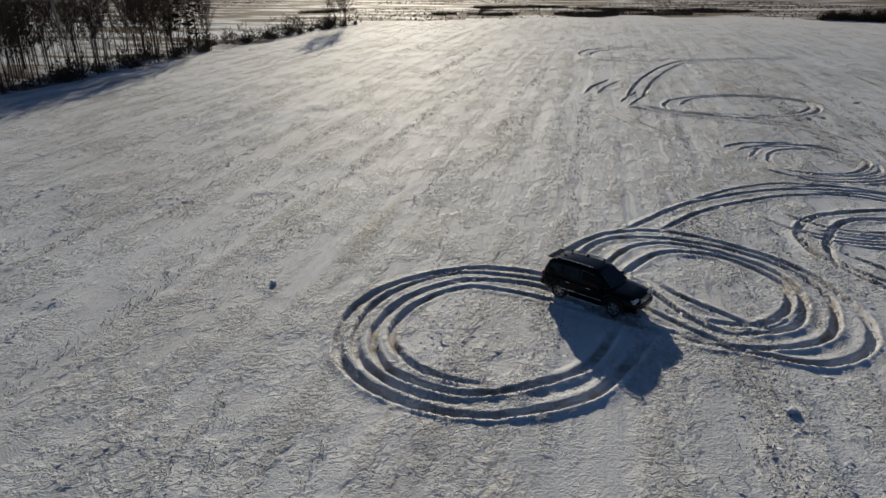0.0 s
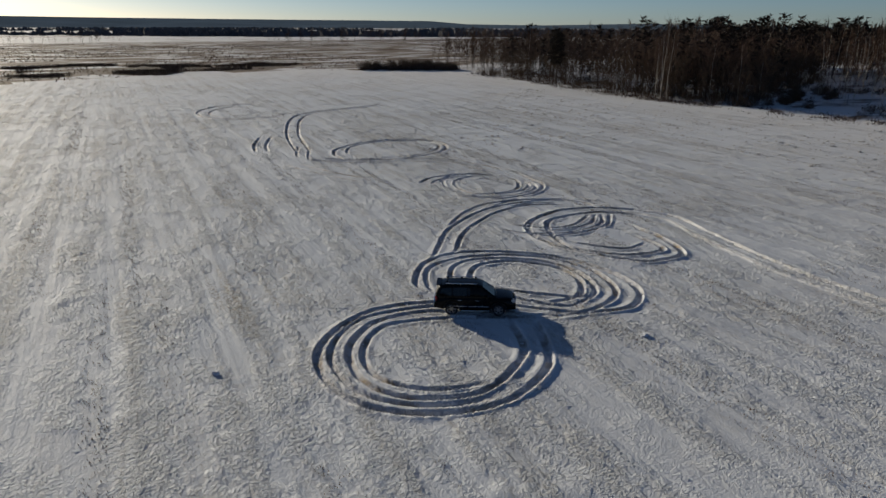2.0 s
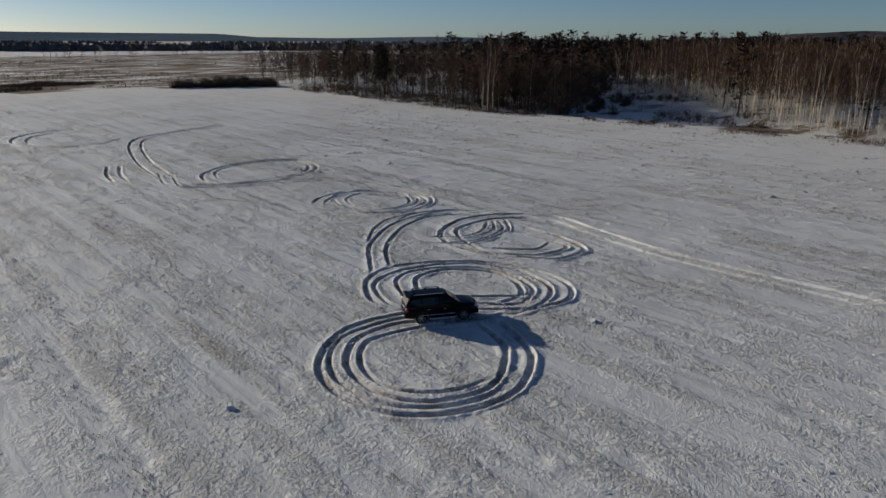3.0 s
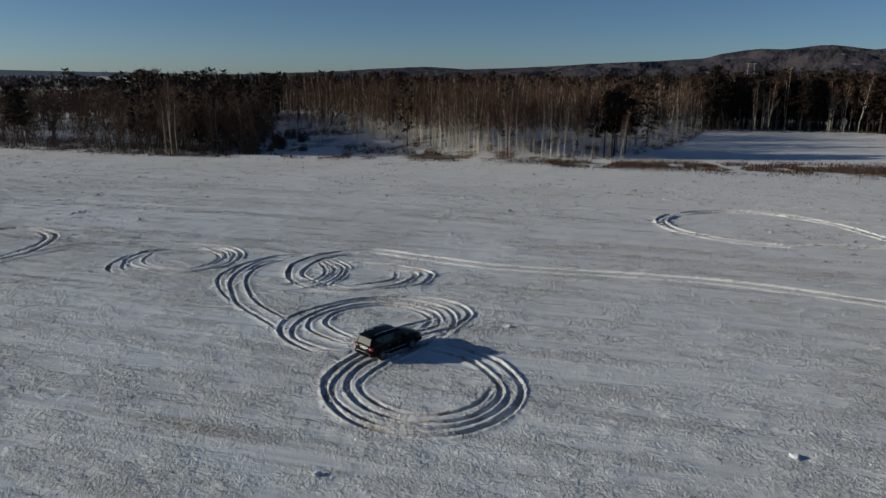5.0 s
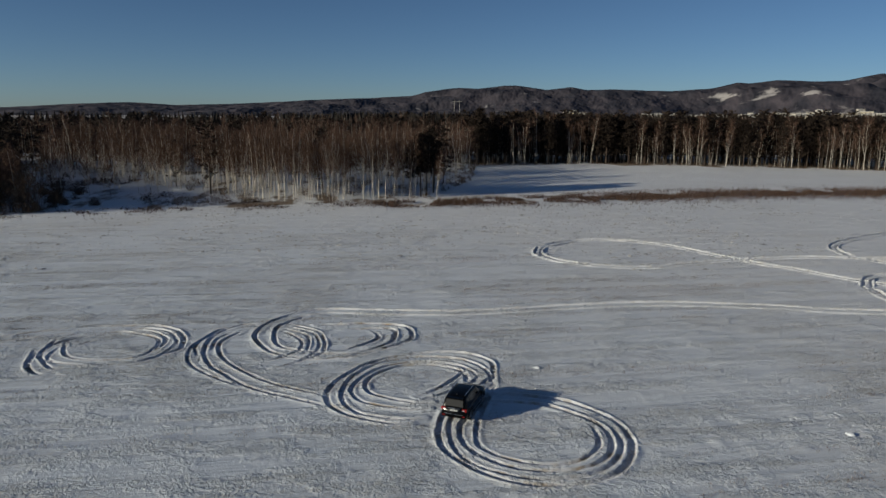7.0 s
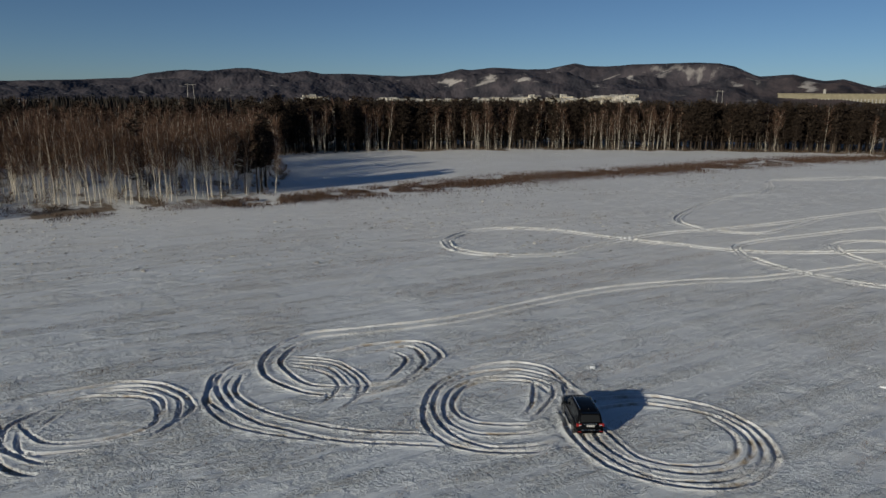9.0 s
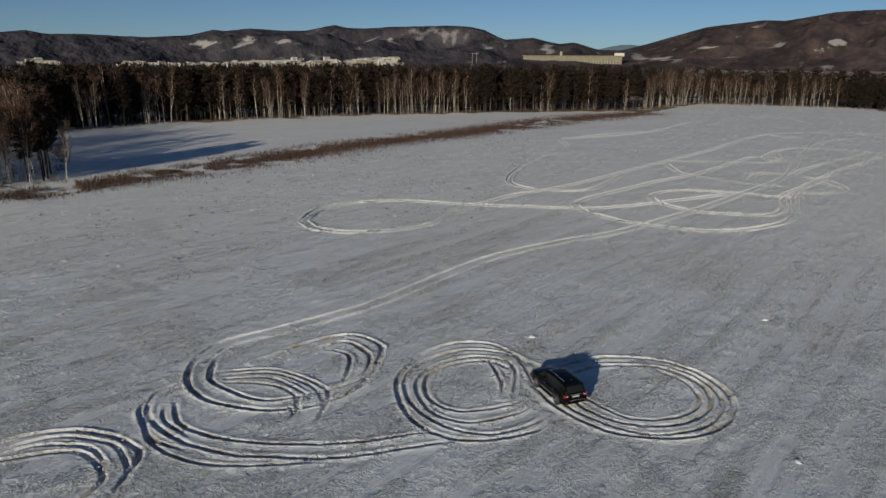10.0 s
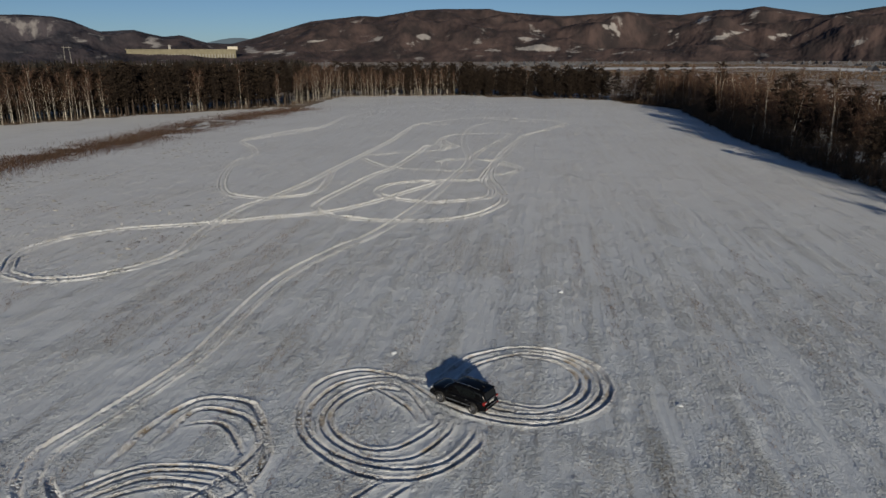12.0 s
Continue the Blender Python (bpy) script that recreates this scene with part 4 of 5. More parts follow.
front = [(190, -70), (188, -102), (155, -157), (105, -212), (60, -249), (41, -318), (-20, -325)]
south += [(x, y, k % 5, rng.uniform(0.6, 1.1)) for k, (x, y) in enumerate(edge(front, 1.2, 16, 98)) if clump(x, y)]
south += fill([(62, -250), (43, -320), (-30, -328), (-70, -301), (-97, -280), (-103, -300), (-30, -365), (60, -365)], 460, 76, (0.1, 0.9, 0), (0.85, 1.1))
for line, gap, depth, seed in ((SETBACK, 0.45, 26, 93), (FAR_SIDE, 0.5, 26, 94)):
    south += [(x, y, 11 + k % 3, rng.uniform(0.25, 0.75)) for k, (x, y) in enumerate(edge(line, gap, depth, seed))]
mass("south_wood", "dark pine wood with pale birch trunks along its front", "trees", woods, south, 82)
west = fill([(-100, -276), (-110, -211), (-86, -114), (-78, -69), (-73, -37), (-98, -37), (-112, -114), (-140, -211), (-135, -280)], 700, 77, (0.3, 0.08, 0.62), (0.75, 1.12))
west += fill([(-73, -37), (-65, 20), (-55, 74), (-72, 80), (-95, -30)], 160, 78, (0.2, 0.1, 0.7), (0.8, 1.15))
west += fill([(-54, 80), (-49, 100), (-43, 131), (-50, 140), (-64, 110), (-68, 84)], 130, 79, (0.05, 0.02, 0.93), (0.8, 1.15))
for line, gap, depth, seed in ((WEST, 0.45, 8, 95), (WEST_MID, 0.9, 8, 96), (WEST_NORTH, 1.3, 9, 97)):
    west += [(x - 1, y, 11 + k % 3, rng.uniform(0.6, 1.7)) for k, (x, y) in enumerate(edge(line, gap, depth, seed))]
west += [(x - 1.5, y, 14 + k % 3, rng.uniform(0.6, 1.25)) for k, (x, y) in enumerate(edge(WEST, 0.55, 9, 99))]
mass("west_wood", "belt of bare trees along the field", "trees", woods, west, 83)


# ---- dead grass ----
def grass(name, places, tall, seed, label, width=0.035, material=None):
    g = np.random.RandomState(seed)
    p = np.array(places)
    base = np.column_stack([p, np.full(len(p), -0.05)])
    way = g.normal(size=(len(p), 3)) * (0.25, 0.25, 0) * tall
    way[:, 2] = tall * (0.5 + 0.7 * g.rand(len(p)))
    return tagged(new(name, mesh_of(name, *blades(base, way, width * (1 + g.rand(len(p))), g), [material or M_GRASS])), label, "grass", kind="stuff")


g = np.random.RandomState(9)
ditch = []
for (x0, y0), (x1, y1) in zip(DITCH, DITCH[1:]):
    n = int(math.hypot(x1 - x0, y1 - y0) * 270)
    t = g.rand(n, 1)
    ditch.append(np.array([[x0, y0]]) + t * np.array([[x1 - x0, y1 - y0]]) + g.normal(size=(n, 2)) * np.interp(y0 + t * (y1 - y0), (-230, -120, -30, 0), (6.5, 5.4, 4.6, 3.0)))
ditch = np.vstack(ditch)
ditch = ditch[fractal(ditch[:, 0], ditch[:, 1], 9, 4, 51, 0.6) > 0.37]
grass("ditch_grass", ditch, 0.65, 1, "strip of tall brown dead grass along a ditch", 0.03, M_DITCH)
verge = []
for (x0, y0), (x1, y1) in zip(VERGE, VERGE[1:]):
    n = int(math.hypot(x1 - x0, y1 - y0) * 90)
    t = g.rand(n, 1)
    verge.append(np.array([[x0, y0]]) + t * np.array([[x1 - x0, y1 - y0]]) + g.normal(size=(n, 2)) * 2.2)
verge = np.vstack(verge)
verge = verge[fractal(verge[:, 0], verge[:, 1], 5, 4, 53, 0.65) > 0.5]
grass("verge_grass", verge, 0.5, 6, "thin brown weeds in the snow before the birch wood", 0.03, M_DITCH)
tufts = np.column_stack([g.uniform(-40, 70, 80000), g.uniform(-40, 130, 80000)])
al, ac = tufts[:, 0] * math.sin(ROW) + tufts[:, 1] * math.cos(ROW), tufts[:, 0] * math.cos(ROW) - tufts[:, 1] * math.sin(ROW)
tufts = tufts[(fractal(ac, al * 0.03, 1.1, 2, 61) > 0.585) & (fractal(ac * 0.6, al * 0.2, 4, 3, 62) > 0.49)]
tufts = (tufts[:, None, :] + g.normal(size=(len(tufts), 5, 2)) * (0.08, 0.3)).reshape(-1, 2)
grass("field_stubble", tufts, 0.10, 2, "thin dead stalks poking through the snow in rows", 0.012)
rank = []
for cx, cy, a, b in PATCHES:
    n = int(a * b * 16)
    r, th = np.sqrt(g.rand(n)), g.rand(n) * 2 * math.pi
    q = np.column_stack([cx + a * r * np.cos(th), cy + b * r * np.sin(th) + 0.3 * r * np.cos(th) * b])
    rank.append(q[fractal(q[:, 0], q[:, 1], 16, 4, 77, 0.6) + 0.3 * r < 0.66])
grass("rank_grass", np.vstack(rank), 1.0, 3, "dark patches of rank dead grass beyond the field", 0.06, M_SHRUB)
scrub_at = np.column_stack([g.uniform(-300, 520, 60000), g.uniform(205, 620, 60000)])
scrub_at = scrub_at[(fractal(scrub_at[:, 0], scrub_at[:, 1] * 2.2, 60, 4, 71, 0.65) > 0.53) & ~inside(scrub_at[:, 0], scrub_at[:, 1], FIELD)]
grass("plain_scrub", scrub_at, 0.55, 4, "brown dead weeds over the snowy plain", 0.17)
far_scrub = np.column_stack([g.uniform(-900, -80, 50000), g.uniform(-1500, 60, 50000)])
far_scrub = far_scrub[(fractal(far_scrub[:, 0], far_scrub[:, 1], 160, 4, 75, 0.6) > 0.47) & (far_scrub[:, 0] < -118)]
far_scrub = far_scrub[near_line(far_scrub[:, 0], far_scrub[:, 1], SNOW_STRIP) > 45]
grass("meadow_scrub", far_scrub, 1.6, 5, "brown scrub on the plain below the hills", 0.5, M_SHRUB)

# far tree lines on the northern plain
far_trees = []
fr = random.Random(6)
for x0, y0, x1, y1, n in ((-260, 560, 130, 600, 95), (190, 470, 620, 560, 120), (330, 330, 560, 420, 60), (-420, 420, -300, 560, 40)):
    for k in range(n):
        t = fr.random() ** (1.0 if n > 70 else 0.7)
        far_trees.append((x0 + t * (x1 - x0) + fr.gauss(0, 4), y0 + t * (y1 - y0) + fr.gauss(0, 6), 8 + fr.randrange(3), fr.uniform(0.6, 1.05)))
mass("far_tree_lines", "distant lines of bare trees across the snowy plain", "trees", woods, far_trees, 84)


def far_wood(name, spans, label, seed, material, wide):
    """Distant woods: ragged vertical tufts, in belts."""
    q = np.random.RandomState(seed)
    base, way = [], []
    for a0, a1, r0, r1, tall, n in spans:
        a, r = np.radians(q.uniform(a0, a1, n)), q.uniform(r0, r1, n)
        keep = fractal(r * np.sin(a), r * np.cos(a), 260, 3, 93) > 0.42
        a, r, n = a[keep], r[keep], int(keep.sum())
        base.append(np.column_stack([r * np.sin(a), r * np.cos(a), np.full(n, -0.5)]))
        way.append(np.column_stack([q.normal(size=n), q.normal(size=n), tall * q.uniform(0.5, 1.2, n)]))
    base, way = np.vstack(base), np.vstack(way)
    return tagged(new(name, mesh_of(name, *blades(base, way, wide, q), [material])), label, "trees", kind="stuff")


far_wood("far_woods", [(-70, 60, 1500, 2300, 8, 6000), (14, 60, 900, 1300, 8, 3600), (-60, 14, 1000, 1250, 6, 2000), (188, 300, 900, 1900, 9, 1500)], "belts of distant wood, tinted blue-grey as by haze", 4, M_HAZEWOOD, 8.0)
far_wood("pine_belts", [(60, 110, 330, 900, 16, 4200), (100, 172, 430, 1300, 17.5, 5200)], "dark belts of pine wood behind the birches", 5, M_DARKWOOD, 3.6)


# ---- the car ----
def rbox(size, at=(0, 0, 0), bevel=0.02, segments=2):
    bm = bmesh.new()
    bmesh.ops.create_cube(bm, size=1, matrix=Matrix.Translation(at) @ Matrix.Diagonal((*size, 1)))
    if bevel:
        bmesh.ops.bevel(bm, geom=bm.edges[:], offset=bevel, segments=segments, profile=0.6, affect="EDGES")
    return bm


def loft(sections, caps=True):
    """A skin over rows of points, mirrored in y and closed at both ends."""
    bm = bmesh.new()
    rows = []
    for sec in sections:
        half = [bm.verts.new(p) for p in sec]
        other = [bm.verts.new((p[0], -p[1], p[2])) if p[1] > 1e-6 else h for p, h in zip(sec, half)]
        rows.append(half + other[::-1][1 if sec[-1][1] < 1e-6 else 0 :])
    for a, b in zip(rows, rows[1:]):
        n = min(len(a), len(b))
        for k in range(n - 1):
            if len({a[k], a[k + 1], b[k + 1], b[k]}) == 4:
                bm.faces.new((a[k], a[k + 1], b[k + 1], b[k]))
    if caps:
        for r in (rows[0], rows[-1]):
            seen = []
            for v in r:
                if v not in seen:
                    seen.append(v)
            bm.faces.new(seen)
    return bm


def panel(corners, thick=0.012):
    """A thin pane through four corners, pushed out along its normal."""
    bm = bmesh.new()
    p = [Vector(c) for c in corners]
    n = (p[1] - p[0]).cross(p[3] - p[0]).normalized() * thick
    lo, hi = [bm.verts.new(c) for c in p], [bm.verts.new(c + n) for c in p]
    bm.faces.new(lo[::-1])
    bm.faces.new(hi)
    for k in range(4):
        bm.faces.new((lo[k], lo[(k + 1) % 4], hi[(k + 1) % 4], hi[k]))
    bmesh.ops.bevel(bm, geom=bm.edges[:], offset=0.004, segments=1, affect="EDGES")
    return bm


def lathe(profile, n=28):
    """A ring turned about the y axis from (radius, y) points."""
    bm = bmesh.new()
    rows = [[bm.verts.new((r * math.cos(2 * math.pi * k / n), y, r * math.sin(2 * math.pi * k / n))) for k in range(n)] for r, y in profile]
    for a, b in zip(rows, rows[1:]):
        for k in range(n):
            bm.faces.new((a[k], a[(k + 1) % n], b[(k + 1) % n], b[k]))
    return bm


def paint(name, colour, rough, coat=0.0, metal=0.0):
    m = Mat(name, colour, rough, metal)
    m.b.inputs["Coat Weight"].default_value = coat
    m.b.inputs["Coat Roughness"].default_value = 0.06
    dust = m.ramp(m.noise(m.coords(), 2.5, 5), 0.5, 0.85)
    m.colour(m.mix(m.math("MULTIPLY", dust, 0.05), colour, (0.08, 0.08, 0.08)))
    m.to(m.ramp(dust, 0, 1, rough, min(1, rough + 0.2)), m.b.inputs["Roughness"])
    return m.m


M_PAINT = paint("black_car_paint", (0.003, 0.003, 0.0035), 0.14, 0.06)
M_PAINT.node_tree.nodes["Principled BSDF"].inputs["Specular IOR Level"].default_value = 0.12
M_GLASS = Mat("tinted_glass", (0.008, 0.010, 0.011), 0.05, spec=0.4).m
M_DUSTY_GLASS = Mat("dusty_glass", (0.010, 0.011, 0.012), 0.5, spec=0.3).m
M_TRIM = paint("black_trim", (0.018, 0.018, 0.019), 0.6)
M_CHROME = Mat("chrome", (0.62, 0.62, 0.62), 0.16, 1.0).m
M_TYRE = plain("tyre_rubber", (0.02, 0.02, 0.02), 0.85, scale=20)
M_RIM = Mat("alloy", (0.42, 0.42, 0.43), 0.3, 0.9).m
M_RED = Mat("red_lens", (0.28, 0.012, 0.01), 0.12).m
M_LAMP = Mat("clear_lens", (0.45, 0.47, 0.5), 0.08, spec=0.8).m
M_PLATE = Mat("plate_white", (0.7, 0.7, 0.68), 0.4).m


def belly(x):
    """The height of the car's lower edge: sill, bumpers and wheel arches."""
    z = 0.36 + 0.10 * max(0, (abs(x) - 1.95) / 0.5)
    for w in (-1.425, 1.425):
        if abs(x - w) < 0.49:
            z = max(z, 0.40 + math.sqrt(0.49**2 - (x - w) ** 2))
    return z


def shoulder(x):
    return float(np.interp(x, (-2.44, -2.3, 0.9, 1.25, 1.9, 2.25, 2.44), (1.02, 1.16, 1.17, 1.14, 1.09, 1.02, 0.86)))


def breadth(x):
    return float(np.interp(x, (-2.44, -2.3, -1.9, -1.0, 1.2, 1.9, 2.25, 2.44), (0.84, 0.93, 0.975, 0.985, 0.985, 0.965, 0.90, 0.76)))


def roof(x):
    return float(np.interp(x, (-2.42, -2.3, -2.12, -1.7, -0.8, 0.0, 0.35, 1.22, 1.3), (1.17, 1.45, 1.76, 1.84, 1.87, 1.85, 1.79, 1.17, 1.15)))


def cabin_side(x, f):
    """A point on the glasshouse's left side, f of the way from belt to roof edge."""
    top = roof(x) - 0.05
    low = min(1.15, top)
    k = np.interp(x, (-2.42, -2.1, 0.4, 1.3), (0.80, 0.93, 0.93, 0.80))
    return (x, k - f * 0.21 * (top - low) / 0.65 - 0.012, low + f * (top - low))


def build_car():
    car = new("suv")
    tagged(car, "black five-door sport utility vehicle on the rutted snow", "car")
    xs = sorted({round(x, 3) for x in [*np.linspace(-2.44, 2.44, 27), *(w + 0.49 * c for w in (-1.425, 1.425) for c in (-1, -0.97, -0.85, -0.6, -0.3, 0, 0.3, 0.6, 0.85, 0.97, 1))]})
    secs = []
    for x in xs:
        b, t, w = belly(x), shoulder(x), breadth(x)
        sec = [(x, 0.0, b), (x, 0.78 * w, b)]
        sec += [(x, w * k, b + f * (t - b)) for f, k in ((0.05, 0.965), (0.3, 1.0), (0.62, 0.998), (0.66, 0.985), (0.9, 0.955), (1.0, 0.89))]
        sec += [(x, 0.55 * w, t + 0.028), (x, 0.0, t + 0.035)]
        secs.append(sec)
    body = part("body", loft(secs), M_PAINT, car, "glossy black bodywork", True)
    secs = []
    for x in (-2.42, -2.36, -2.28, -2.2, -2.12, -1.95, -1.7, -1.2, -0.6, 0.0, 0.2, 0.35, 0.5, 0.8, 1.1, 1.25, 1.3):
        r = roof(x)
        side = [cabin_side(x, f) for f in (0, 0.5, 0.92)]
        y = side[-1][1]
        secs.append([(x, side[0][1], 1.08), *side, (x, y - 0.05, r - 0.005), (x, 0.6 * y, r + 0.018), (x, 0.0, r + 0.028)])
    part("cabin", loft(secs), M_PAINT, car, smooth=True)
    # glass
    for s in (1, -1):
        flip = (lambda q: q) if s > 0 else (lambda q: [(x, -y, z) for x, y, z in q][::-1])
        for x0, x1, lean0, lean1 in ((-2.14, -1.42, 0.1, 0.02), (-1.34, -0.5, 0.0, 0.02), (-0.42, 0.46, 0.0, 0.36)):
            q = [cabin_side(x0, 0.16), cabin_side(x0 + lean0, 0.86), cabin_side(x1 - lean1 * 0.55, 0.86), cabin_side(x1 + lean1 * 0.9, 0.16)]
            q = [(x, y + 0.004, z) for x, y, z in q]
            part("side_window", panel(flip(q[::-1])), M_GLASS, car, "dark tinted window")
        part("window_trim", panel(flip([(x, y + 0.006, z) for x, y, z in (cabin_side(-2.2, 0.07), cabin_side(0.85, 0.09), cabin_side(0.85, 0.03), cabin_side(-2.2, 0.03))]), 0.01), M_CHROME, car, "thin chrome strip")
        rail = part("roof_rail", rbox((1.9, 0.045, 0.04), (-0.85, s * 0.60, 1.935), 0.015), M_CHROME, car, "silver roof rail")
        for x in (-1.72, -0.85, 0.02):
            part("rail_foot", rbox((0.14, 0.05, 0.07), (x, s * 0.60, 1.89), 0.015), M_TRIM, rail)
        mirror = part("mirror", rbox((0.16, 0.24, 0.2), (0.72, s * 1.06, 1.24), 0.05, 3), M_PAINT, car, smooth=True)
        part("mirror_glass", rbox((0.012, 0.18, 0.14), (0.636, s * 1.06, 1.24), 0.004), M_GLASS, mirror)
        for x in (0.12, -0.95):
            part("door_handle", rbox((0.2, 0.035, 0.035), (x, s * 0.985, 1.0), 0.012), M_CHROME, car, "chrome door handle")
        for x0, x1 in ((-1.3, -0.46), (-0.44, 0.85)):
            door = part("door", rbox((x1 - x0 - 0.02, 0.012, 0.56), ((x0 + x1) / 2, s * 0.985, 0.75), 0.005), M_PAINT, car)
            part("door_moulding", rbox((x1 - x0 - 0.06, 0.018, 0.05), ((x0 + x1) / 2, s * 0.995, 0.62), 0.006), M_CHROME, door, "chrome strip along the door")
        part("side_step", rbox((1.75, 0.16, 0.05), (0.0, s * 0.97, 0.36), 0.02), M_CHROME, car, "bright-edged side step")
        for w in (-1.425, 1.425):
            th = np.linspace(0, math.pi, 15)
            lip = tube([(w + 0.5 * math.cos(a), s * 0.985, 0.40 + 0.5 * math.sin(a)) for a in th], [0.028] * 15, 6)
            part("wheel_arch", mesh_of("wheel_arch", *lip, [M_TRIM]), M_TRIM, car, smooth=True)
        part("headlight", rbox((0.3, 0.42, 0.17), (2.24, s * 0.66, 0.93), 0.05, 3), M_LAMP, car, "clear headlight", True)
        part("fog_light", rbox((0.05, 0.16, 0.08), (2.44, s * 0.66, 0.56), 0.015), M_LAMP, car)
        lamp = part("tail_light", rbox((0.14, 0.34, 0.22), (-2.36, s * 0.76, 1.04), 0.03), M_RED, car, "red tail light")
        part("reverse_light", rbox((0.03, 0.16, 0.06), (-2.435, s * 0.70, 1.04), 0.008), M_LAMP, lamp)
        part("reflector", rbox((0.02, 0.2, 0.05), (-2.5, s * 0.72, 0.62), 0.006), M_RED, car)
    w0, w1 = 0.66, 0.60
    part("windscreen", panel([(1.16, -0.78, 1.235), (1.16, 0.78, 1.235), (0.45, w1, 1.745), (0.45, -w1, 1.745)], 0.014), M_GLASS, car, "dark windscreen")
    part("rear_window", panel([(-2.405, w0, 1.26), (-2.405, -w0, 1.26), (-2.2, -w1, 1.68), (-2.2, w1, 1.68)], 0.014), M_DUSTY_GLASS, car, "dark dusty rear window")
    part("rear_spoiler", rbox((0.3, 1.2, 0.05), (-2.22, 0, 1.82), 0.02), M_PAINT, car)
    grille = part("grille", rbox((0.06, 0.86, 0.26), (2.42, 0, 0.86), 0.02), M_TRIM, car)
    for z in (0.78, 0.86, 0.94):
        part("grille_bar", rbox((0.03, 0.8, 0.035), (2.455, 0, z), 0.01), M_CHROME, grille, "chrome grille bar")
    part("front_bumper", rbox((0.26, 1.74, 0.3), (2.34, 0, 0.56), 0.08, 3), M_PAINT, car, smooth=True)
    part("rear_bumper", rbox((0.24, 1.8, 0.28), (-2.38, 0, 0.6), 0.07, 3), M_PAINT, car, smooth=True)
    part("bumper_guard", rbox((0.08, 1.3, 0.05), (-2.49, 0, 0.74), 0.015), M_CHROME, car, "bright strip on the rear bumper")
    part("tailgate_trim", rbox((0.03, 0.9, 0.06), (-2.435, 0, 1.13), 0.01), M_CHROME, car, "chrome strip over the plate")
    part("number_plate", rbox((0.02, 0.52, 0.112), (-2.452, 0, 0.99), 0.004), M_PLATE, car, "white plate with plain bars")
    for y in (-0.15, 0.0, 0.15):
        part("plate_bar", rbox((0.006, 0.09, 0.05), (-2.464, y, 0.99), 0), M_TRIM, car)
    part("underbody", rbox((4.3, 1.5, 0.3), (0, 0, 0.5), 0.03), M_TRIM, car)
    part("roof_antenna", rbox((0.16, 0.04, 0.06), (-1.75, 0, 1.895), 0.015), M_TRIM, car)
    for s in (1, -1):
        for x in (-1.425, 1.425):
            wheel = new("wheel")
            wheel.parent = car
            wheel.location = (x, s * 0.83, 0.39)
            if s < 0:
                wheel.rotation_euler = (0, 0, math.pi)
            part("tyre", lathe([(0.26, -0.12), (0.36, -0.135), (0.388, -0.10), (0.392, 0), (0.388, 0.10), (0.36, 0.135), (0.26, 0.12), (0.25, 0.0), (0.26, -0.12)]), M_TYRE, wheel, smooth=True)
            rim = part("rim", lathe([(0.262, -0.1), (0.262, 0.11), (0.245, 0.115), (0.235, 0.05), (0.09, 0.03), (0.02, 0.03)], 28), M_TRIM, wheel, smooth=True)
            for k in range(6):
                a = 2 * math.pi * k / 6
                bm = rbox((0.2, 0.035, 0.06), (0.145, 0.07, 0), 0.012)
                bmesh.ops.transform(bm, matrix=Matrix.Rotation(a, 4, "Y"), verts=bm.verts)
                part("spoke", bm, M_RIM, rim)
            part("hub_cap", lathe([(0.075, 0.07), (0.07, 0.1), (0.0005, 0.105)], 14), M_RIM, rim)
            part("rim_edge", lathe([(0.236, 0.1), (0.25, 0.128), (0.264, 0.118), (0.262, 0.09)], 28), M_RIM, rim, smooth=True)
    return car


car = build_car()
car.matrix_basis = pose(6.55, 25.95, -0.09, 0, 0, -41) @ Matrix.Scale(0.91, 4)


# ---- far buildings ----
M_WALLS = [plain("pale_panel_wall", (0.56, 0.52, 0.44), 0.9, scale=0.2, vary=0.15), plain("cream_wall", (0.55, 0.48, 0.34), 0.9, scale=0.2, vary=0.15), plain("grey_wall", (0.30, 0.29, 0.27), 0.9, scale=0.2, vary=0.15)]
M_PANES = plain("dark_window_band", (0.05, 0.055, 0.065), 0.3, scale=0.5)
M_CONCRETE = plain("sunlit_concrete", (0.20, 0.18, 0.125), 0.9, scale=0.08, vary=0.2)


def far_place(az, r, z=0.0):
    return (r * math.sin(radians(az)), r * math.cos(radians(az)), z)


def block_model(k, length, deep, tall):
    """A slab of flats: wall, roof and a row of window bands on each long side."""
    root = new("apartment_block")
    wall = part("wall", rbox((length, deep, tall), (0, 0, tall / 2), 0), M_WALLS[k % 3], root)
    part("roof", rbox((length + 1, deep + 1, 0.8), (0, 0, tall + 0.4), 0.1, 1), M_CLOD, root, "snow-covered flat roof")
    for n in range(int(tall / 3)):
        for s in (-1, 1):
            part("window_band", rbox((length - 3, 0.3, 1.3), (0, s * (deep / 2 + 0.1), 1.9 + 3 * n), 0), M_PANES, wall)
    return tagged(root, ("pale", "cream", "grey")[k % 3] + " concrete block of flats in the far town", "building", "blocks of the far town")


def hill_height(x, y):
    """The hills' height under a point."""
    ob = bpy.data.objects["hills_south"]
    hit, place, _, _ = ob.ray_cast((x, y, 900), (0, 0, -1))
    return max(0.0, place.z) if hit else 0.0


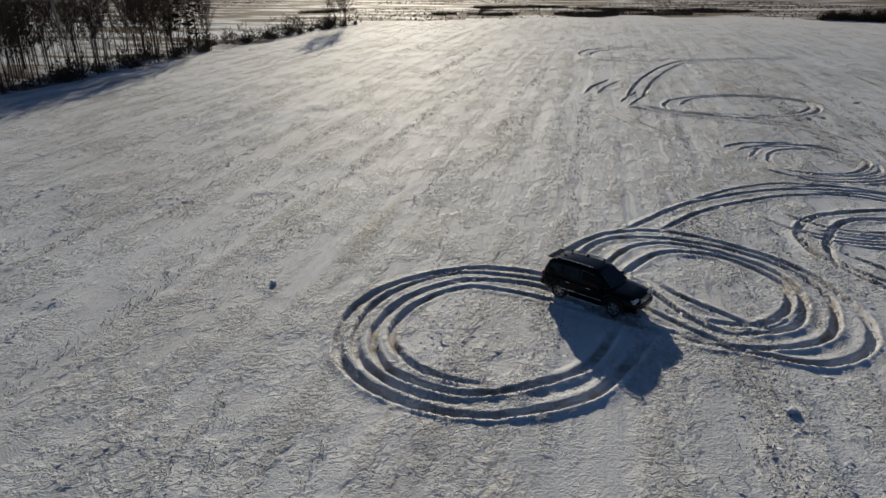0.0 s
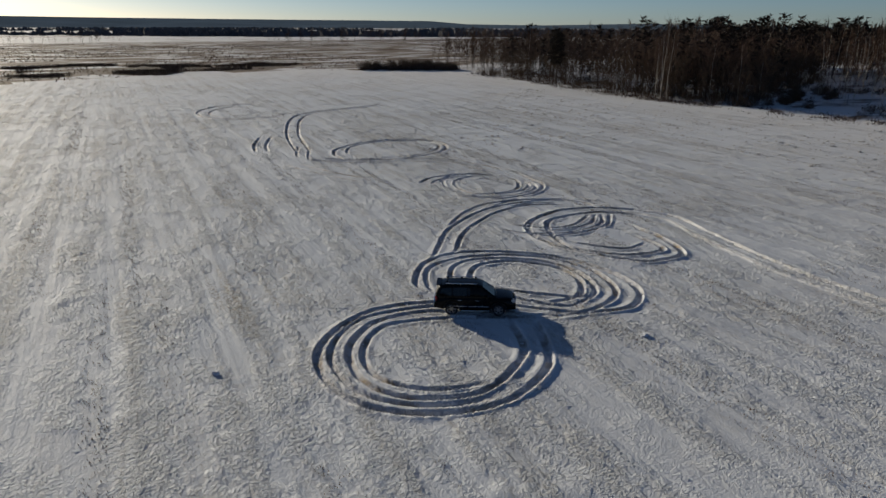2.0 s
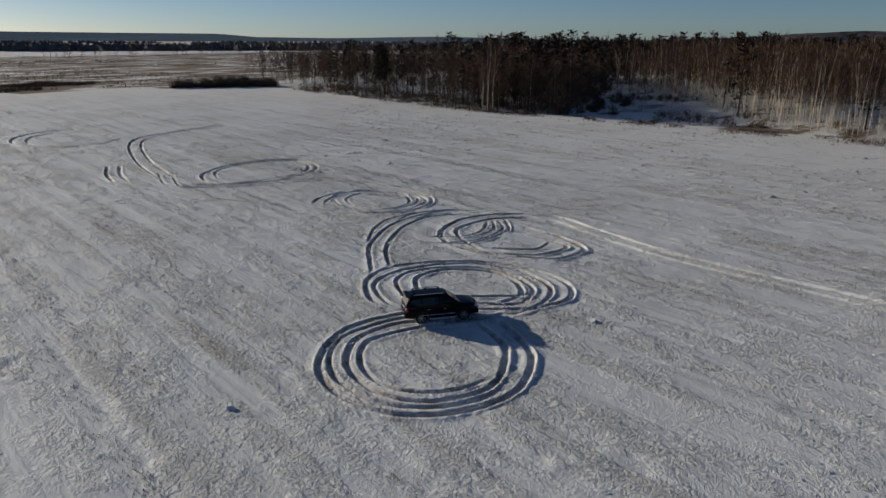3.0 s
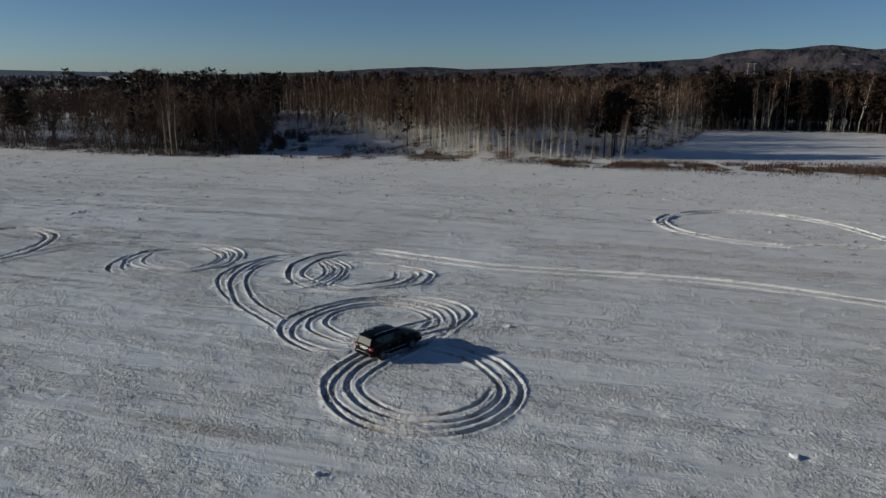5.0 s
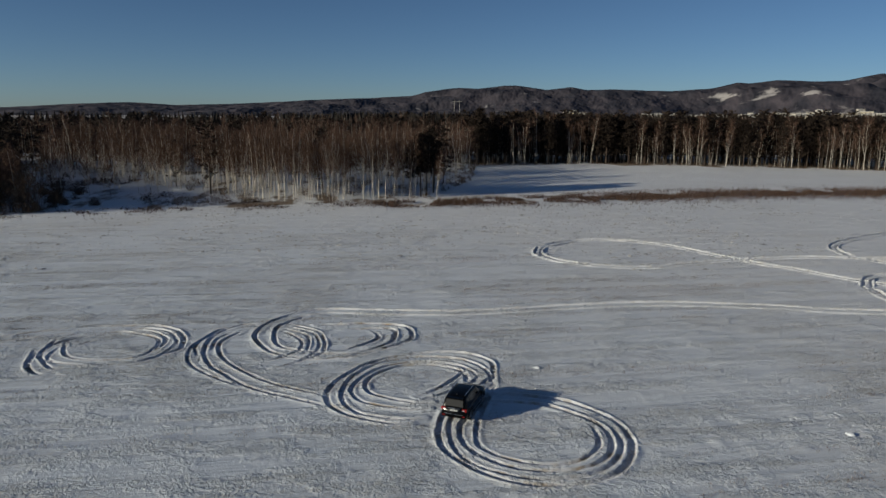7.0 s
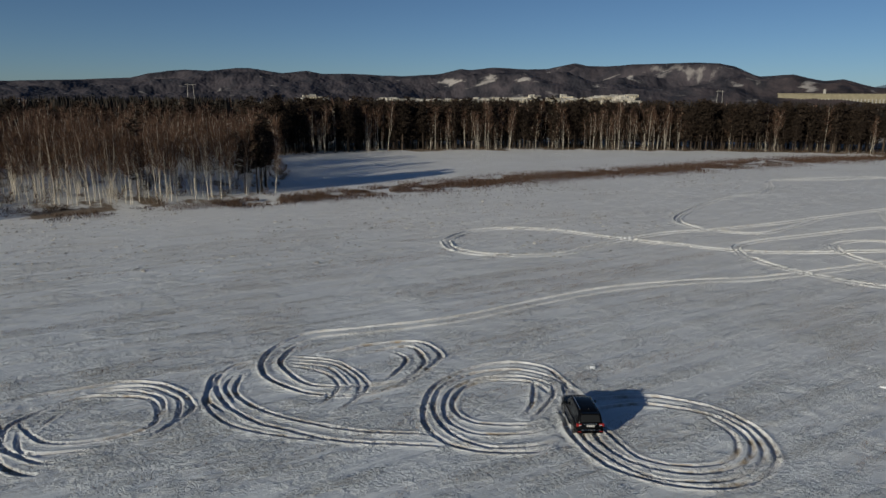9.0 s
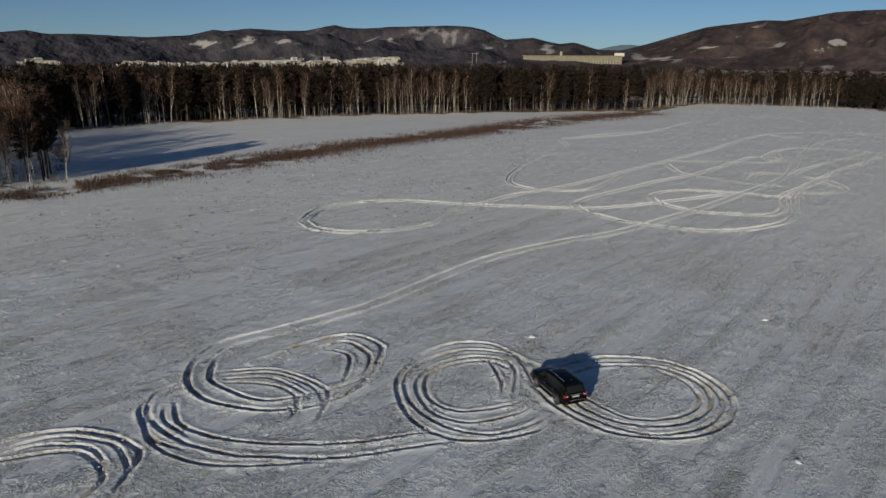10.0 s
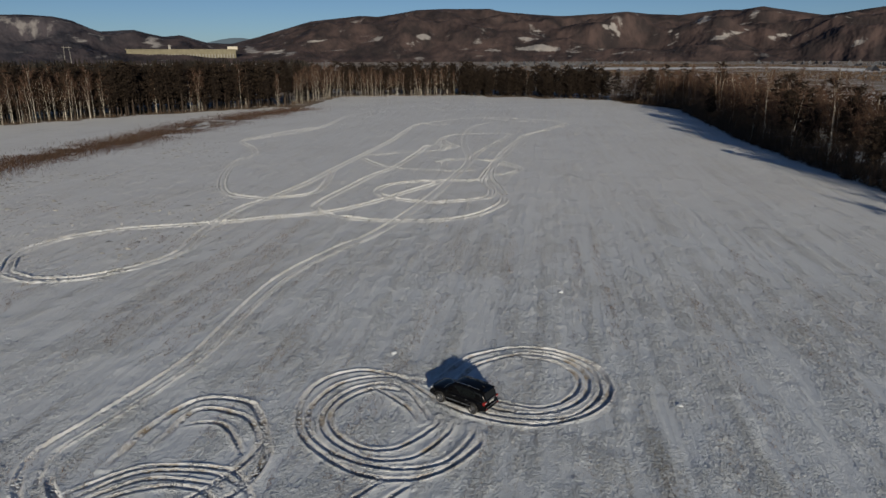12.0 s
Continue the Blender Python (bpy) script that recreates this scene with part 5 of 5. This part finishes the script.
blocks = [block_model(0, 46, 11, 9), block_model(1, 56, 11, 9), block_model(2, 30, 11, 9), block_model(0, 20, 12, 12), block_model(1, 40, 18, 6)]
tr = random.Random(12)
spots = []
for k in range(200):
    a = tr.uniform(127, 148.5) if k < 190 else tr.uniform(119, 128)
    r = tr.uniform(2300, 2430)
    spots.append((a, r))
for k, (a, r) in enumerate(spots):
    x, y, _ = far_place(a, r)
    m = pose(x, y, hill_height(x, y) - 1, 0, 0, -a + tr.uniform(-35, 35))
    if k < len(blocks):
        blocks[k].matrix_basis = m
    else:
        copy_thing(blocks[k % len(blocks)], m)


def build_dam():
    dam = new("dam")
    part("wall", rbox((350, 26, 44), (0, 0, 22), 0.5), M_CONCRETE, dam)
    part("crest", rbox((356, 30, 3), (0, 0, 45.5), 0.3), M_CONCRETE, dam)
    for k in range(34):
        part("pier", rbox((3.4, 12, 30), (-165 + 10 * k, 17, 15), 0.2, 1), M_WALLS[2], dam)
    part("gantry_crane", rbox((8, 12, 14), (40, 0, 54), 0.5), M_WALLS[2], dam, "grey crane on the crest")
    part("control_house", rbox((34, 18, 12), (-165, 0, 50), 0.3), M_WALLS[0], dam, "pale house on the crest")
    return tagged(dam, "long pale concrete dam with a row of piers between the hills", "dam")


dam = build_dam()
dam.matrix_basis = pose(*far_place(163.1, 2500, -2), 0, 0, -163.1 + 180)

mast = new("pylon")
for s in (-1, 1):
    v, f = tube([(s * 8, 0, 0), (s * 6, 0, 47)], [0.9, 0.55], 4)
    part("leg", mesh_of("leg", v, f, [M_WALLS[2]]), M_WALLS[2], mast)
for z in (44,):
    part("cross_arm", rbox((24, 0.9, 0.9), (0, 0, z), 0), M_WALLS[2], mast)
tagged(mast, "grey lattice power pylon above the wood", "pylon", "power pylons")
mast.matrix_basis = pose(*far_place(111.5, 1700), 0, 0, -113)
copy_thing(mast, pose(*far_place(154.9, 2100, 2), 0, 0, -150))


# ---- clods of crusted snow ----
def clods_at(p, q, name, label, small, more, steep, material, deep=0.25):
    """Flat broken lumps at points."""
    n = len(p)
    octa = np.array([(1, 0, 0), (0, 1, 0), (-1, 0, 0), (0, -1, 0), (0, 0, 1)], float)
    tri = np.array([(0, 1, 4), (1, 2, 4), (2, 3, 4), (3, 0, 4)])
    size = small + more * q.rand(n) ** 2.2
    th = q.normal(size=n) * 0.8 + 0.2
    shape = np.stack([size * 1.5, 0.035 + deep * size, 0.012 + steep * size * q.rand(n)], 1)
    v = octa[None] * (1 + 0.35 * q.normal(size=(n, 5, 3)).clip(-1.5, 1.5)) * shape[:, None, :]
    v[:, 4, :2] += (q.rand(n, 2) - 0.5) * size[:, None]
    v[:, :4, 2] = -0.03
    c, sn = np.cos(th)[:, None], np.sin(th)[:, None]
    x, y = c * v[:, :, 0] - sn * v[:, :, 1] + p[:, :1], sn * v[:, :, 0] + c * v[:, :, 1] + p[:, 1:]
    z = v[:, :, 2] + ground_level(p[:, 0], p[:, 1])[:, None]
    verts = np.stack([x, y, z], -1).reshape(-1, 3)
    faces = (tri[None] + 5 * np.arange(n)[:, None, None]).reshape(-1, 3)
    return tagged(new(name, mesh_of(name, verts, faces, [material])), label, "snow", kind="stuff")


def clod_field():
    """Low broken ridges of wind crust, thick in patches."""
    q = np.random.RandomState(17)
    n = 125000
    p = np.column_stack([q.uniform(-36, 50, n), q.uniform(-12, 75, n)])
    c, sn = math.cos(ROW), math.sin(ROW)
    ac, al = p[:, 0] * c - p[:, 1] * sn, p[:, 0] * sn + p[:, 1] * c
    thick = 0.55 * fractal(p[:, 0], p[:, 1], 6, 3, 81) + 0.45 * fractal(ac, al * 0.12, 2.2, 2, 83)
    p = p[thick + 0.16 * q.rand(n) > 0.645]
    return clods_at(p, q, "snow_crust", "low broken ridges of wind-crusted snow", 0.04, 0.12, 0.20, M_SNOW)


clod_field()
q = np.random.RandomState(29)
thrown_at = []
for points, width, depth, berm in TRACKS:
    if depth > 1.1:
        continue
    way = np.gradient(points, axis=0)
    side = np.stack([-way[:, 1], way[:, 0]], 1) / (np.linalg.norm(way, axis=1)[:, None] + 1e-9)
    k = q.randint(0, len(points), int(len(points) * 0.32))
    off = berm * width * (0.24 + 0.16 * abs(q.normal(size=len(k)))) * np.where(q.rand(len(k)) < 0.85, 1, -1)
    thrown_at.append(points[k] + side[k] * off[:, None])
thrown_at = np.vstack(thrown_at)
thrown_at = thrown_at[rut_distance(thrown_at[:, 0], thrown_at[:, 1])[0] > 0.2]
clods_at(thrown_at, q, "thrown_snow", "lumps of loose snow thrown out of the wheel ruts", 0.025, 0.07, 0.7, M_SNOW)
heap_at = np.vstack([np.array([20.6, 23.7]) + q.normal(size=(170, 2)) * (0.9, 0.6), np.array([8.3, 24.6]) + q.normal(size=(260, 2)) * (0.9, 0.9)])
clods_at(heap_at, q, "churned_snow", "churned earthy snow where the ruts cross", 0.03, 0.10, 0.6, M_CLOD)
q = np.random.RandomState(23)
far_clods = np.column_stack([q.uniform(-60, 108, 15000), q.uniform(-120, 150, 15000)])
far_clods = far_clods[(far_clods[:, 0] > np.maximum(26 - 0.25 * far_clods[:, 1], 1.2 * far_clods[:, 1] - 45)) & (fractal(far_clods[:, 0], far_clods[:, 1], 26, 3, 87) > 0.44) & inside(far_clods[:, 0], far_clods[:, 1], FIELD) & (np.hypot(far_clods[:, 0] - 8, far_clods[:, 1] - 24) > 44)]
clods_at(far_clods, q, "snow_clods", "scattered frozen clods in the snow", 0.14, 0.30, 0.5, M_CLOD, 0.7)
for k, (x, y, r) in enumerate(((11.2, 17.9, 0.19), (-5.2, 5.2, 0.22), (-7.7, 27.6, 0.18))):
    bm = bmesh.new()
    bmesh.ops.create_icosphere(bm, subdivisions=3, radius=1)
    for v in bm.verts:
        v.co *= 1 + 0.5 * (noise.noise(v.co * 1.3 + Vector((9 * k, 0, 0)))) + 0.25 * noise.noise(v.co * 3.1)
        v.co.z = max(v.co.z, -0.2)
    me = bpy.data.meshes.new("snow_lump")
    bm.to_mesh(me)
    bm.free()
    me.materials.append(M_SNOW)
    ob = tagged(new("snow_lump", me), "rough lump of crusted snow on the field", "snow", "snow lumps")
    ob.matrix_basis = pose(x, y, 0.0, 0, 0, 50 * k) @ Matrix.Diagonal((1.2 * r, 0.8 * r, 0.5 * r, 1))
